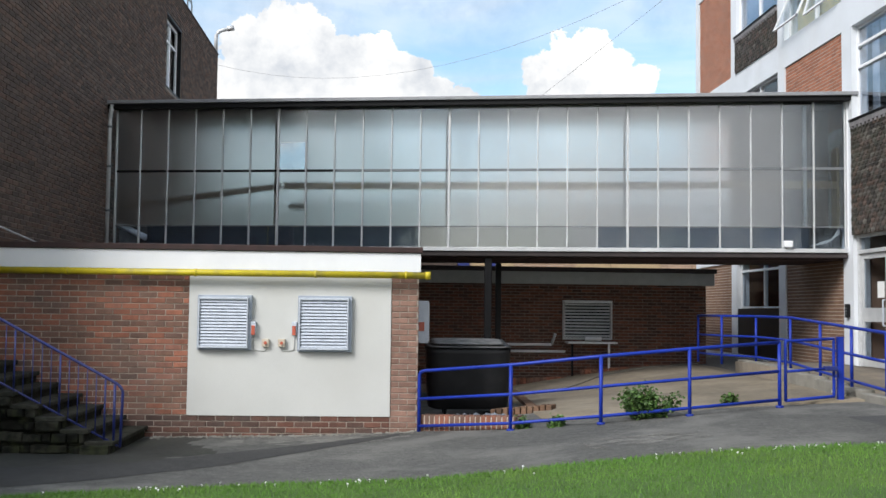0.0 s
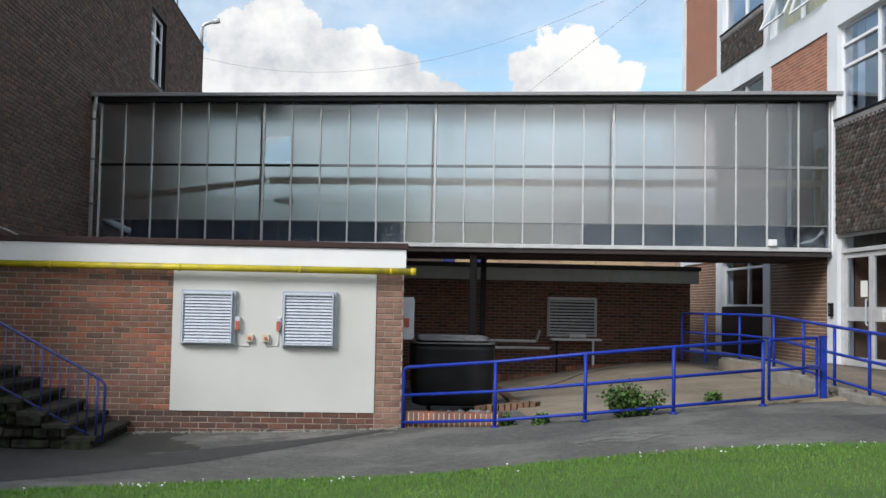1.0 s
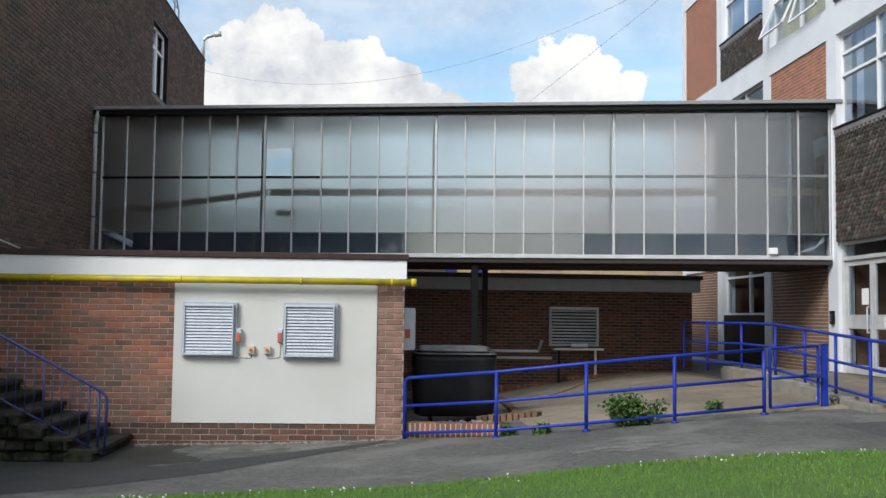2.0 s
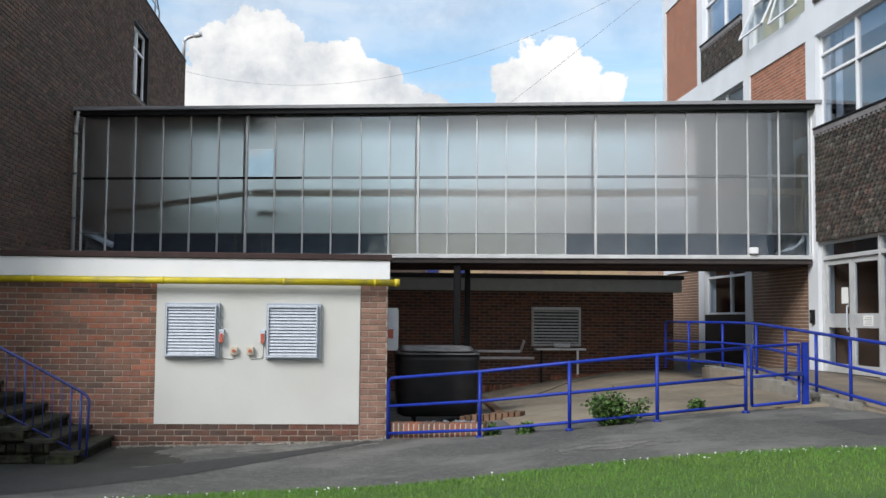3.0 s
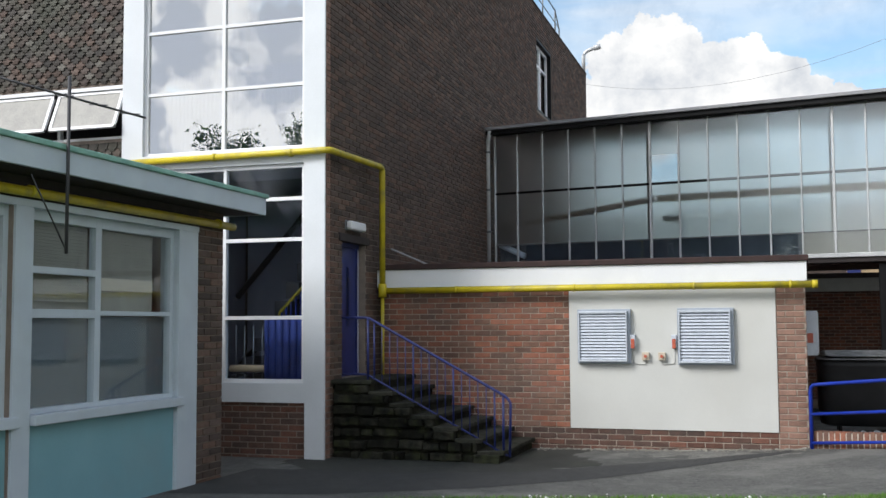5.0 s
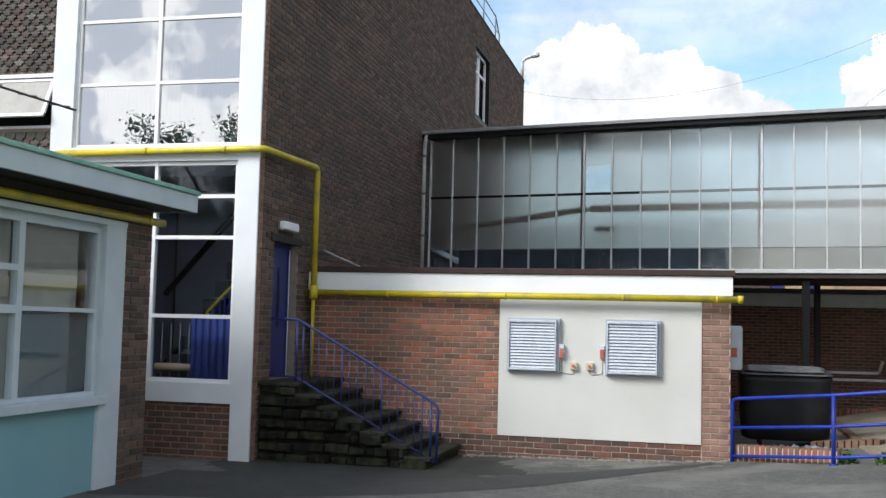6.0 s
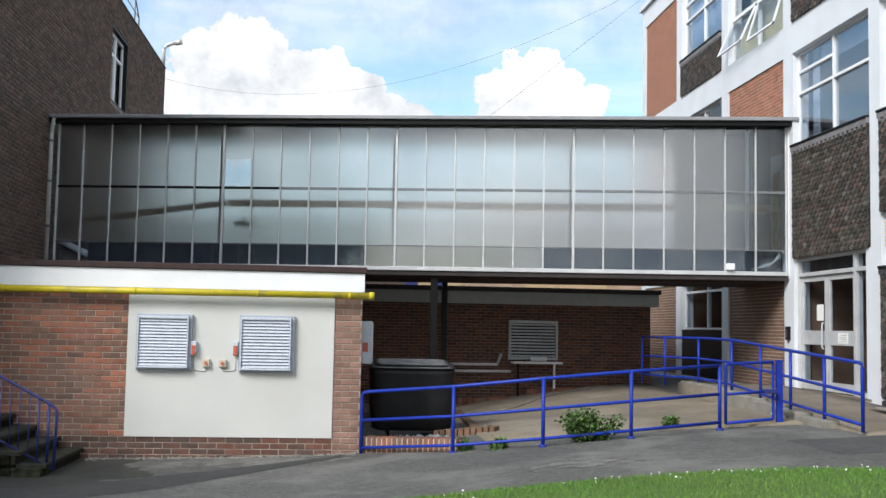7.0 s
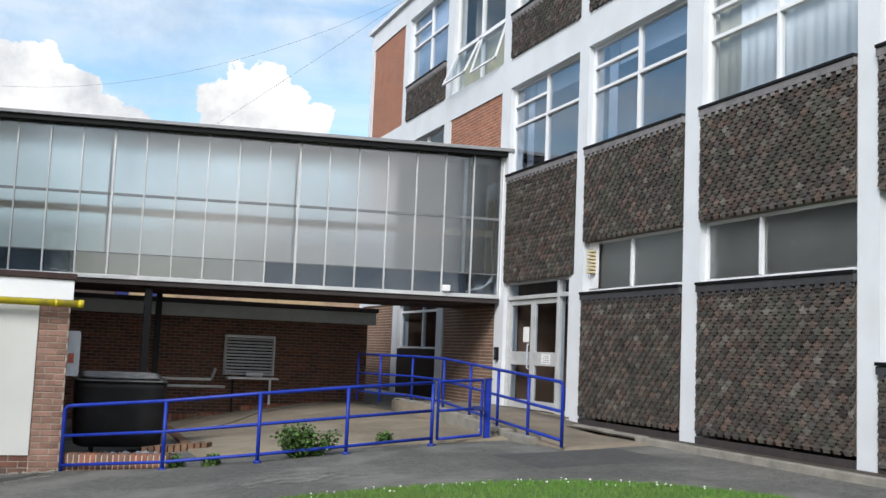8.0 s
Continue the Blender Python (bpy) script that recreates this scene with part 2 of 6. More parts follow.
M = {
    "brick": mat("red_brick", (0.30, 0.13, 0.085), (0.22, 0.115, 0.08), 0.85, rand="object", tints=RED, spread=0.16, bump=0.5, stains=((0.12, 0.10, 0.09), 1.4, 0.55), mottle=0.4, speckle=0.8, spec=0.25),
    "brick_i": mat("red_brick_wall", (0.30, 0.13, 0.085), (0.22, 0.115, 0.08), 0.85, rand="island", tints=RED, spread=0.16, bump=0.5, stains=((0.12, 0.10, 0.09), 1.4, 0.55), mottle=0.4, speckle=0.8, spec=0.25),
    # darker copy of the red brick paints the shade under the bridge
    "brick_s": mat("shaded_red_brick", (0.13, 0.065, 0.048), (0.10, 0.058, 0.046), 0.85, rand="island", tints=SHADED_RED, spread=0.2, bump=0.5, mottle=0.4, speckle=0.8, spec=0.2),
    # darker copy of the red brick for wall foot and plinth
    "brick_b": mat("dark_red_brick", (0.135, 0.07, 0.053), (0.10, 0.062, 0.05), 0.85, rand="island", tints=BASE, spread=0.18, bump=0.5, stains=((0.09, 0.075, 0.065), 1.6, 0.5), mottle=0.4, speckle=0.8, spec=0.25),
    "pier": mat("buff_red_brick", (0.275, 0.16, 0.12), (0.23, 0.14, 0.108), 0.85, rand="island", spread=0.2, bump=0.5, mottle=0.4, speckle=0.8, spec=0.25),
    "dark": mat("dark_brown_brick", (0.10, 0.07, 0.056), (0.08, 0.06, 0.05), 0.9, rand="island", tints=DARK, spread=0.22, bump=0.6, mottle=0.4, speckle=0.8, spec=0.25),
    "dark_o": mat("dark_brown_brick_piece", (0.10, 0.07, 0.056), (0.08, 0.06, 0.05), 0.9, rand="object", tints=DARK, spread=0.22, bump=0.6, mottle=0.4, speckle=0.8, spec=0.25),
    "orange": mat("orange_brick", (0.37, 0.145, 0.08), (0.31, 0.125, 0.075), 0.85, rand="island", spread=0.2, bump=0.4),
    "tan_l": mat("pale_tan_brick", (0.36, 0.24, 0.16), (0.31, 0.21, 0.14), 0.85, rand="island", spread=0.14, bump=0.4),
    # tan brick with the shade under the bridge put into its colour
    "tan": mat("shaded_tan_brick", (0.20, 0.112, 0.07), (0.165, 0.098, 0.063), 0.85, rand="island", spread=0.14, bump=0.4),
    "mortar": mat("mortar", (0.45, 0.39, 0.33), (0.36, 0.30, 0.25), 0.95, bump=0.4),
    "mortar_d": mat("dark_mortar", (0.25, 0.205, 0.17), (0.19, 0.155, 0.13), 0.95, bump=0.4),
    "tile": mat("clay_tile", (0.08, 0.06, 0.052), (0.065, 0.056, 0.05), 0.75, rand="object", tints=TILE, spread=0.3, bump=0.3, stains=((0.055, 0.06, 0.045), 1.3, 0.75), mottle=0.6, speckle=0.8, spec=0.25),
    "tile_i": mat("clay_tile_field", (0.08, 0.06, 0.052), (0.065, 0.056, 0.05), 0.75, rand="island", tints=TILE, spread=0.3, bump=0.3, stains=((0.055, 0.06, 0.045), 1.3, 0.75), mottle=0.6, speckle=0.8, spec=0.25),
    "concrete_w": mat("white_painted_concrete", (0.685, 0.715, 0.75), (0.63, 0.66, 0.69), 0.6, scale=1.5, fine=40, bump=0.05, speckle=0.08, stains=((0.58, 0.59, 0.58), 0.9, 0.35)),
    "white": mat("white_paint", (0.78, 0.79, 0.80), (0.74, 0.755, 0.78), 0.45, scale=2, bump=0.03, speckle=0.06, stains=((0.62, 0.63, 0.64), 1.7, 0.25)),
    "render": mat("cream_render", (0.575, 0.578, 0.55), (0.535, 0.538, 0.513), 0.9, scale=1.2, fine=90, bump=0.12, speckle=0.1, stains=((0.50, 0.49, 0.45), 0.7, 0.35)),
    "yellow": mat("yellow_paint", (0.58, 0.47, 0.015), (0.46, 0.37, 0.015), 0.45, scale=3, bump=0.15, stains=((0.27, 0.23, 0.06), 5, 0.75)),
    "blue": mat("blue_paint", (0.009, 0.034, 0.33), (0.008, 0.028, 0.26), 0.45, scale=4, bump=0.08, stains=((0.05, 0.07, 0.26), 6, 0.3), spec=0.3),
    "blue_d": mat("dark_blue_paint", (0.022, 0.034, 0.17), (0.017, 0.026, 0.12), 0.4, scale=4, bump=0.05),
    "alu": mat("weathered_aluminium", (0.60, 0.61, 0.61), (0.5, 0.51, 0.52), 0.45, 0.25, scale=3, bump=0.08),
    "alu_d": mat("dull_aluminium", (0.20, 0.21, 0.22), (0.16, 0.17, 0.18), 0.5, 0.4, scale=3, bump=0.08),
    "galv": mat("galvanised_steel", (0.56, 0.60, 0.66), (0.48, 0.52, 0.58), 0.4, 0.2, scale=9, bump=0.06),
    "roofdark": mat("bitumen_trim", (0.055, 0.045, 0.045), (0.04, 0.036, 0.036), 0.8, bump=0.3, spec=0.2),
    "brown": mat("brown_coping", (0.06, 0.036, 0.034), (0.04, 0.028, 0.026), 0.7, bump=0.2, spec=0.2),
    "black": mat("black_paint", (0.008, 0.008, 0.009), (0.006, 0.006, 0.007), 0.5, bump=0.1, spec=0.2),
    "bin": mat("black_plastic", (0.012, 0.012, 0.013), (0.016, 0.016, 0.017), 0.45, scale=4, bump=0.12, stains=((0.04, 0.04, 0.04), 3, 0.3), spec=0.2),
    "grey": mat("grey_fascia", (0.40, 0.42, 0.41), (0.35, 0.37, 0.36), 0.7, bump=0.1, spec=0.2),
    "asphalt": mat("asphalt", (0.108, 0.106, 0.098), (0.077, 0.076, 0.071), 0.92, scale=0.6, fine=38, bump=1.0, speckle=1.0, mottle=0.5, stains=((0.21, 0.205, 0.185), 0.9, 0.65)),
    "patch": mat("dark_asphalt_patch", (0.045, 0.045, 0.043), (0.036, 0.036, 0.035), 0.92, scale=1.5, fine=70, bump=0.9, speckle=0.8, mottle=0.4),
    "patch_new": mat("newer_asphalt", (0.072, 0.071, 0.069), (0.058, 0.058, 0.057), 0.92, scale=1.5, fine=70, bump=0.9, speckle=0.8, mottle=0.4),
    # asphalt copy with shade put into its colour, plus some moss
    "shade_tone": mat("shaded_mossy_asphalt", (0.04, 0.04, 0.034), (0.027, 0.028, 0.023), 0.9, scale=1.2, fine=45, bump=1.0, speckle=0.9, mottle=0.5, stains=((0.04, 0.046, 0.03), 1.3, 0.6)),
    "paving": mat("concrete_paving", (0.225, 0.185, 0.13), (0.15, 0.125, 0.092), 0.9, mottle=0.35, scale=0.8, fine=70, bump=0.3, stains=((0.29, 0.25, 0.19), 0.9, 0.7)),
    "edge_brick": mat("weathered_brown_brick", (0.17, 0.10, 0.065), (0.12, 0.08, 0.055), 0.9, rand="object", spread=0.25, bump=0.5, mottle=0.5, speckle=0.8, spec=0.2),
    "ramp": mat("tan_concrete", (0.215, 0.175, 0.13), (0.16, 0.135, 0.105), 0.9, mottle=0.3, scale=1.1, fine=60, bump=0.4, stains=((0.12, 0.11, 0.085), 1.6, 0.6)),
    "lead": mat("weathered_lead", (0.20, 0.19, 0.195), (0.15, 0.145, 0.15), 0.65, scale=4, bump=0.1, stains=((0.27, 0.26, 0.25), 5, 0.5), spec=0.3),
    "lead_d": mat("tarred_lead", (0.05, 0.05, 0.056), (0.038, 0.038, 0.042), 0.6, scale=4, bump=0.15, stains=((0.09, 0.09, 0.085), 4, 0.5), spec=0.3),
    "edge_alu": mat("dull_roof_edge_metal", (0.30, 0.305, 0.32), (0.22, 0.225, 0.235), 0.6, 0.3, scale=2, bump=0.1, stains=((0.40, 0.40, 0.40), 2.0, 0.5)),
    "bag": mat("clear_crumpled_plastic", (0.22, 0.25, 0.28), (0.13, 0.15, 0.17), 0.35, scale=12, bump=0.5),
    "slate": mat("slate_blue_panel", (0.038, 0.047, 0.058), (0.026, 0.033, 0.042), 0.5, scale=3, bump=0.05, stains=((0.07, 0.08, 0.09), 4, 0.5)),
    "worn": mat("worn_pale_asphalt", (0.17, 0.165, 0.15), (0.12, 0.117, 0.108), 0.92, scale=3, fine=38, bump=1.0, speckle=1.0, mottle=0.6),
    "kerb": mat("old_concrete", (0.27, 0.255, 0.22), (0.2, 0.19, 0.165), 0.9, scale=2.5, fine=50, bump=0.5, stains=((0.11, 0.11, 0.085), 3, 0.6)),
    "stone": mat("dark_stone", (0.028, 0.027, 0.02), (0.010, 0.011, 0.009), 0.95, mottle=0.9, scale=7, bump=1.0, fine=35, rand="object", spread=0.5, stains=((0.05, 0.058, 0.026), 5, 0.7), spec=0.15),
    "step": mat("stone_tread", (0.046, 0.045, 0.036), (0.022, 0.023, 0.018), 0.95, mottle=0.8, spec=0.15, scale=4, bump=0.6, rand="object", spread=0.2, stains=((0.05, 0.055, 0.035), 3, 0.5)),
    "soil": mat("soil", (0.06, 0.045, 0.03), (0.04, 0.035, 0.025), 0.95, bump=0.8),
    "lawn": mat("lawn_soil", (0.07, 0.13, 0.022), (0.05, 0.10, 0.02), 0.95, scale=1.5, bump=0.6),
    "grass": mat("grass_blade", (0.105, 0.232, 0.028), (0.08, 0.18, 0.023), 0.7, scale=1.0, rand="island", spread=0.35, bump=0, stains=((0.2, 0.29, 0.05), 0.8, 0.35)),
    "petal": mat("daisy_petal", (0.8, 0.8, 0.78), (0.74, 0.74, 0.74), 0.6, bump=0),
    "leaf": mat("shrub_leaf", (0.07, 0.14, 0.025), (0.045, 0.095, 0.02), 0.55, scale=8, rand="island", spread=0.4, bump=0),
    "twig": mat("twig", (0.10, 0.075, 0.04), (0.07, 0.055, 0.03), 0.85),
    "teal": mat("pale_teal_panel", (0.21, 0.41, 0.46), (0.185, 0.37, 0.42), 0.5, scale=1.2, bump=0.05, speckle=0.1, stains=((0.22, 0.33, 0.35), 1.5, 0.4)),
    "greenedge": mat("verdigris_edge", (0.26, 0.48, 0.40), (0.20, 0.40, 0.34), 0.6, scale=5, bump=0.2, stains=((0.12, 0.2, 0.17), 4, 0.5)),
    "tealgrey": mat("grey_green_screen", (0.085, 0.12, 0.14), (0.06, 0.095, 0.105), 0.8, scale=0.9, speckle=0.1, bump=0.05),
    "hutpaint": mat("blue_grey_paint", (0.53, 0.60, 0.65), (0.48, 0.55, 0.61), 0.5, scale=2, bump=0.05, speckle=0.08, stains=((0.42, 0.46, 0.48), 2.2, 0.35)),
    # darker copy of the galvanised steel, for the louvres' shaded sides
    "galv_d": mat("shaded_galvanised_casing", (0.36, 0.40, 0.46), (0.30, 0.34, 0.40), 0.45, 0.2, scale=9, bump=0.06),
    "stairwall": mat("stairwell_paint", (0.34, 0.35, 0.40), (0.29, 0.30, 0.35), 0.8, bump=0.05),
    "drab": mat("drab_board", (0.50, 0.47, 0.38), (0.44, 0.41, 0.34), 0.8, bump=0.05),
    "room": mat("room_plaster", (0.42, 0.41, 0.38), (0.36, 0.35, 0.33), 0.9, bump=0.05),
    # darker copy of the plaster; the rooms' dimness is in its colour
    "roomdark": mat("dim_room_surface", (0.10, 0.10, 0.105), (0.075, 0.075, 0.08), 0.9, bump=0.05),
    "curtain": mat("white_curtain", (0.86, 0.87, 0.89), (0.81, 0.82, 0.85), 0.9, scale=3, bump=0.1),
    "cream": mat("cream_board", (0.62, 0.54, 0.33), (0.55, 0.47, 0.28), 0.8, bump=0.05),
    "blind": mat("slatted_blind", (0.33, 0.33, 0.29), (0.27, 0.27, 0.24), 0.7, bump=0.05),
    "blueblind": mat("blue_blind_cloth", (0.10, 0.16, 0.55), (0.08, 0.13, 0.46), 0.9, scale=5, bump=0.05),
    "bluecurtain": mat("blue_curtain", (0.045, 0.07, 0.27), (0.028, 0.045, 0.17), 0.9, scale=5, bump=0.1),
    "red": mat("red_switch", (0.52, 0.12, 0.07), (0.42, 0.09, 0.05), 0.4, bump=0.05),
    "creambox": mat("cream_plastic", (0.55, 0.48, 0.38), (0.5, 0.43, 0.34), 0.5, bump=0.05),
    "cable": mat("dark_cable", (0.05, 0.05, 0.055), (0.04, 0.04, 0.045), 0.6, bump=0),
    "wire": mat("weathered_wire", (0.2, 0.21, 0.22), (0.16, 0.17, 0.18), 0.6, bump=0),
    "greycable": mat("pale_cable", (0.5, 0.5, 0.48), (0.42, 0.42, 0.4), 0.6, bump=0),
    "paper": mat("paper_notice", (0.8, 0.8, 0.78), (0.75, 0.75, 0.73), 0.8, bump=0),
    "timber": mat("pale_timber", (0.42, 0.31, 0.18), (0.36, 0.26, 0.15), 0.7, scale=10, bump=0.15),
    "glass": glass("window_glass", (0.95, 0.97, 0.98), 0.1, 0.005, 0.04),
    "glass_m": glass("reflecting_window_glass", (0.8, 0.84, 0.88), 0.62, 0.004, 0.05),
    "glass_b": glass("sky_mirroring_glass", (0.86, 0.91, 0.97), 0.24, 0.006, 0.05),
    "lidgrey": mat("dusty_plastic", (0.21, 0.207, 0.2), (0.10, 0.098, 0.096), 0.6, bump=0.15, spec=0.2),
    "glass_d": glass("dim_window_glass", (0.86, 0.9, 0.94), 0.045, 0.01, 0.03),
    "frost": obscured("obscured_glass", (0.86, 0.885, 0.895), 0.4),
    "frost_c": obscured("finely_obscured_glass", (0.70, 0.76, 0.79), 0.2),
    "bluish": obscured("lightly_obscured_glass", (0.93, 0.97, 1.0), 0.12),
    "clear": glass("clear_glass", (0.96, 0.975, 0.98), 0.045),
}


# ---- tools ----
WORLD = {}


def box(bm, x0, x1, y0, y1, z0, z1, bevel=0.0, m=None):
    vs = bmesh.ops.create_cube(bm, size=1)["verts"]
    t = Matrix.Translation(((x0 + x1) / 2, (y0 + y1) / 2, (z0 + z1) / 2)) @ Matrix.Diagonal((abs(x1 - x0), abs(y1 - y0), abs(z1 - z0), 1))
    bmesh.ops.transform(bm, matrix=(m @ t) if m else t, verts=vs)
    if bevel:
        es = list({e for v in vs for e in v.link_edges})
        bmesh.ops.bevel(bm, geom=es, offset=bevel, segments=2, affect="EDGES", profile=0.5)
    return bm


def one_box(*a, **k):
    return box(bmesh.new(), *a, **k)


def tube(bm, pts, r, sides=10, bend=0.0):
    """A round bar through pts, its corners rounded by bend metres."""
    pts = [Vector(p) for p in pts]
    if bend:
        out = [pts[0]]
        for a, b, c in zip(pts, pts[1:], pts[2:]):
            d1, d2 = (a - b).normalized(), (c - b).normalized()
            p, q = b + d1 * bend, b + d2 * bend
            for i in range(5):
                t = i / 4
                out.append(p * (1 - t) ** 2 + b * 2 * t * (1 - t) + q * t * t)
        pts = out + [pts[-1]]
    rings = []
    for i, p in enumerate(pts):
        d = (pts[min(i + 1, len(pts) - 1)] - pts[max(i - 1, 0)]).normalized()
        side = d.cross(Vector((0, 0, 1)) if abs(d.z) < 0.9 else Vector((0, 1, 0))).normalized()
        up = side.cross(d)
        rings.append([bm.verts.new(p + r * (math.cos(k * math.tau / sides) * side + math.sin(k * math.tau / sides) * up)) for k in range(sides)])
    for a, b in zip(rings, rings[1:]):
        for k in range(sides):
            bm.faces.new((a[k], a[(k + 1) % sides], b[(k + 1) % sides], b[k])).smooth = True
    bm.faces.new(rings[0][::-1]), bm.faces.new(rings[-1])
    return bm


def finish(name, bm, material):
    bmesh.ops.recalc_face_normals(bm, faces=bm.faces)
    me = bpy.data.meshes.new(name)
    bm.to_mesh(me)
    bm.free()
    me.materials.append(material)
    return me


def part(name, bm, material, parent, label=""):
    """One mesh, given in world metres, under a thing or a part."""
    base = WORLD[parent]
    bm.transform(base.inverted())
    ob = new(name, finish(name, bm, material))
    ob.parent = parent
    WORLD[ob] = base
    return tagged(ob, label)


def thing(name, at, label, category, group="", kind=""):
    ob = new(name)
    ob.location = at
    ob.empty_display_size = 0.2
    WORLD[ob] = Matrix.Translation(at)
    return tagged(ob, label, category, group, kind)


def solid(name, bm, material, label, category, group="", kind=""):
    ob = new(name, finish(name, bm, material))
    WORLD[ob] = Matrix.Identity(4)
    return tagged(ob, label, category, group, kind)


def joined(name, verts, faces, material, parent, label="", kind="stuff"):
    me = bpy.data.meshes.new(name)
    base = WORLD[parent].inverted()
    me.from_pydata([base @ Vector(v) for v in verts], [], faces)
    me.materials.append(material)
    ob = new(name, me)
    ob.parent = parent
    WORLD[ob] = WORLD[parent]
    return tagged(ob, label, kind=kind)


class Face:
    """An upright plane: a runs along it, b out of it, z up."""

    def __init__(self, origin, along, out):
        self.o, self.u, self.n = Vector(origin), Vector(along).normalized(), Vector(out).normalized()
        self.m = Matrix(((self.u.x, self.n.x, 0, self.o.x), (self.u.y, self.n.y, 0, self.o.y), (0, 0, 1, self.o.z), (0, 0, 0, 1)))

    def at(self, a, b, z):
        return self.m @ Vector((a, b, z))

    def box(self, bm, a0, a1, b0, b1, z0, z1, bevel=0.0):
        return box(bm, a0, a1, b0, b1, z0, z1, bevel, self.m)


def slab(face, a0, a1, z0, z1, b0, b1, holes=()):
    """A wall with thickness b0..b1 and openings (a0, a1, z0, z1)."""
    bm = bmesh.new()
    us = sorted({a0, a1, *(v for h in holes for v in h[:2] if a0 < v < a1)})
    zs = sorted({z0, z1, *(v for h in holes for v in h[2:] if z0 < v < z1)})
    for u0, u1 in zip(us, us[1:]):
        run = None
        for w0, w1 in zip(zs, zs[1:]):
            c = ((u0 + u1) / 2, (w0 + w1) / 2)
            if any(h[0] < c[0] < h[1] and h[2] < c[1] < h[3] for h in holes):
                if run:
                    face.box(bm, u0, u1, b0, b1, *run)
                run = None
            else:
                run = (run[0], w1) if run else (w0, w1)
        if run:
            face.box(bm, u0, u1, b0, b1, *run)
    return bm


PIECES = {}


def bricks(face, a0, a1, z0, z1, parent, field_mat, piece_mat=None, holes=(), length=0.32, course=0.0905, joint=0.016, near=None, proud=0.007, seed=1, label=""):
    """Bricks in stretcher bond, standing proud of the mortar; those inside near (a0, a1, z0, z1) are pieces of their own, the rest one field."""
    rnd = random.Random(seed)
    verts, faces, made = [], [], 0
    rows = int(math.ceil((z1 - z0) / course))
    for r in range(rows):
        lo, hi = z0 + r * course + joint / 2, min(z0 + (r + 1) * course - joint / 2, z1)
        if hi - lo < 0.02:
            continue
        x = a0 - (length / 2 if r % 2 else 0)
        while x < a1:
            spans = [(max(x, a0), min(x + length, a1))]
            for h in holes:
                if lo < h[3] and hi > h[2]:
                    cut = []
                    for s, e in spans:
                        if e <= h[0] or s >= h[1]:
                            cut.append((s, e))
                        else:
                            cut += [(s, h[0])] if s < h[0] else []
                            cut += [(h[1], e)] if e > h[1] else []
                    spans = cut
            for s, e in spans:
                s, e = s + joint / 2, e - joint / 2
                if e - s < 0.025:
                    continue
                p = proud + rnd.uniform(-0.0025, 0.0025)
                mid = ((s + e) / 2, (lo + hi) / 2)
                if near and made < 300 and near[0] < mid[0] < near[1] and near[2] < mid[1] < near[3]:
                    key = (round(e - s, 3), round(hi - lo, 3), piece_mat.name)
                    if key not in PIECES:
                        bm = one_box(-key[0] / 2, key[0] / 2, -0.012, 0.004, -key[1] / 2, key[1] / 2)
                        bmesh.ops.bevel(bm, geom=[ed for ed in bm.edges if all(v.co.y > 0 for v in ed.verts)], offset=0.004, segments=1, affect="EDGES")
                        PIECES[key] = finish("brick", bm, piece_mat)
                    ob = new("brick", PIECES[key])
                    ob.parent = parent
                    ob.matrix_basis = WORLD[parent].inverted() @ face.m @ Matrix.Translation((mid[0], p - 0.004, mid[1])) @ pose(0, 0, 0, rnd.uniform(-0.4, 0.4), rnd.uniform(-0.3, 0.3), 0)
                    made += 1
                    continue
                k, c = len(verts), 0.004
                for b, q in ((-0.012, 0), (p - c, 0), (p, c)):
                    verts += [face.at(s + q, b, lo + q), face.at(e - q, b, lo + q), face.at(e - q, b, hi - q), face.at(s + q, b, hi - q)]
                flip = face.u.cross(face.n).z > 0
                f = [(k + 8, k + 9, k + 10, k + 11)]
                for w in (0, 4):
                    f += [(k + w + i, k + w + (i + 1) % 4, k + w + 4 + (i + 1) % 4, k + w + 4 + i) for i in range(4)]
                faces += [q[::-1] for q in f] if flip else f
            x += length
    if verts:
        joined("brickwork", verts, faces, field_mat, parent, label)


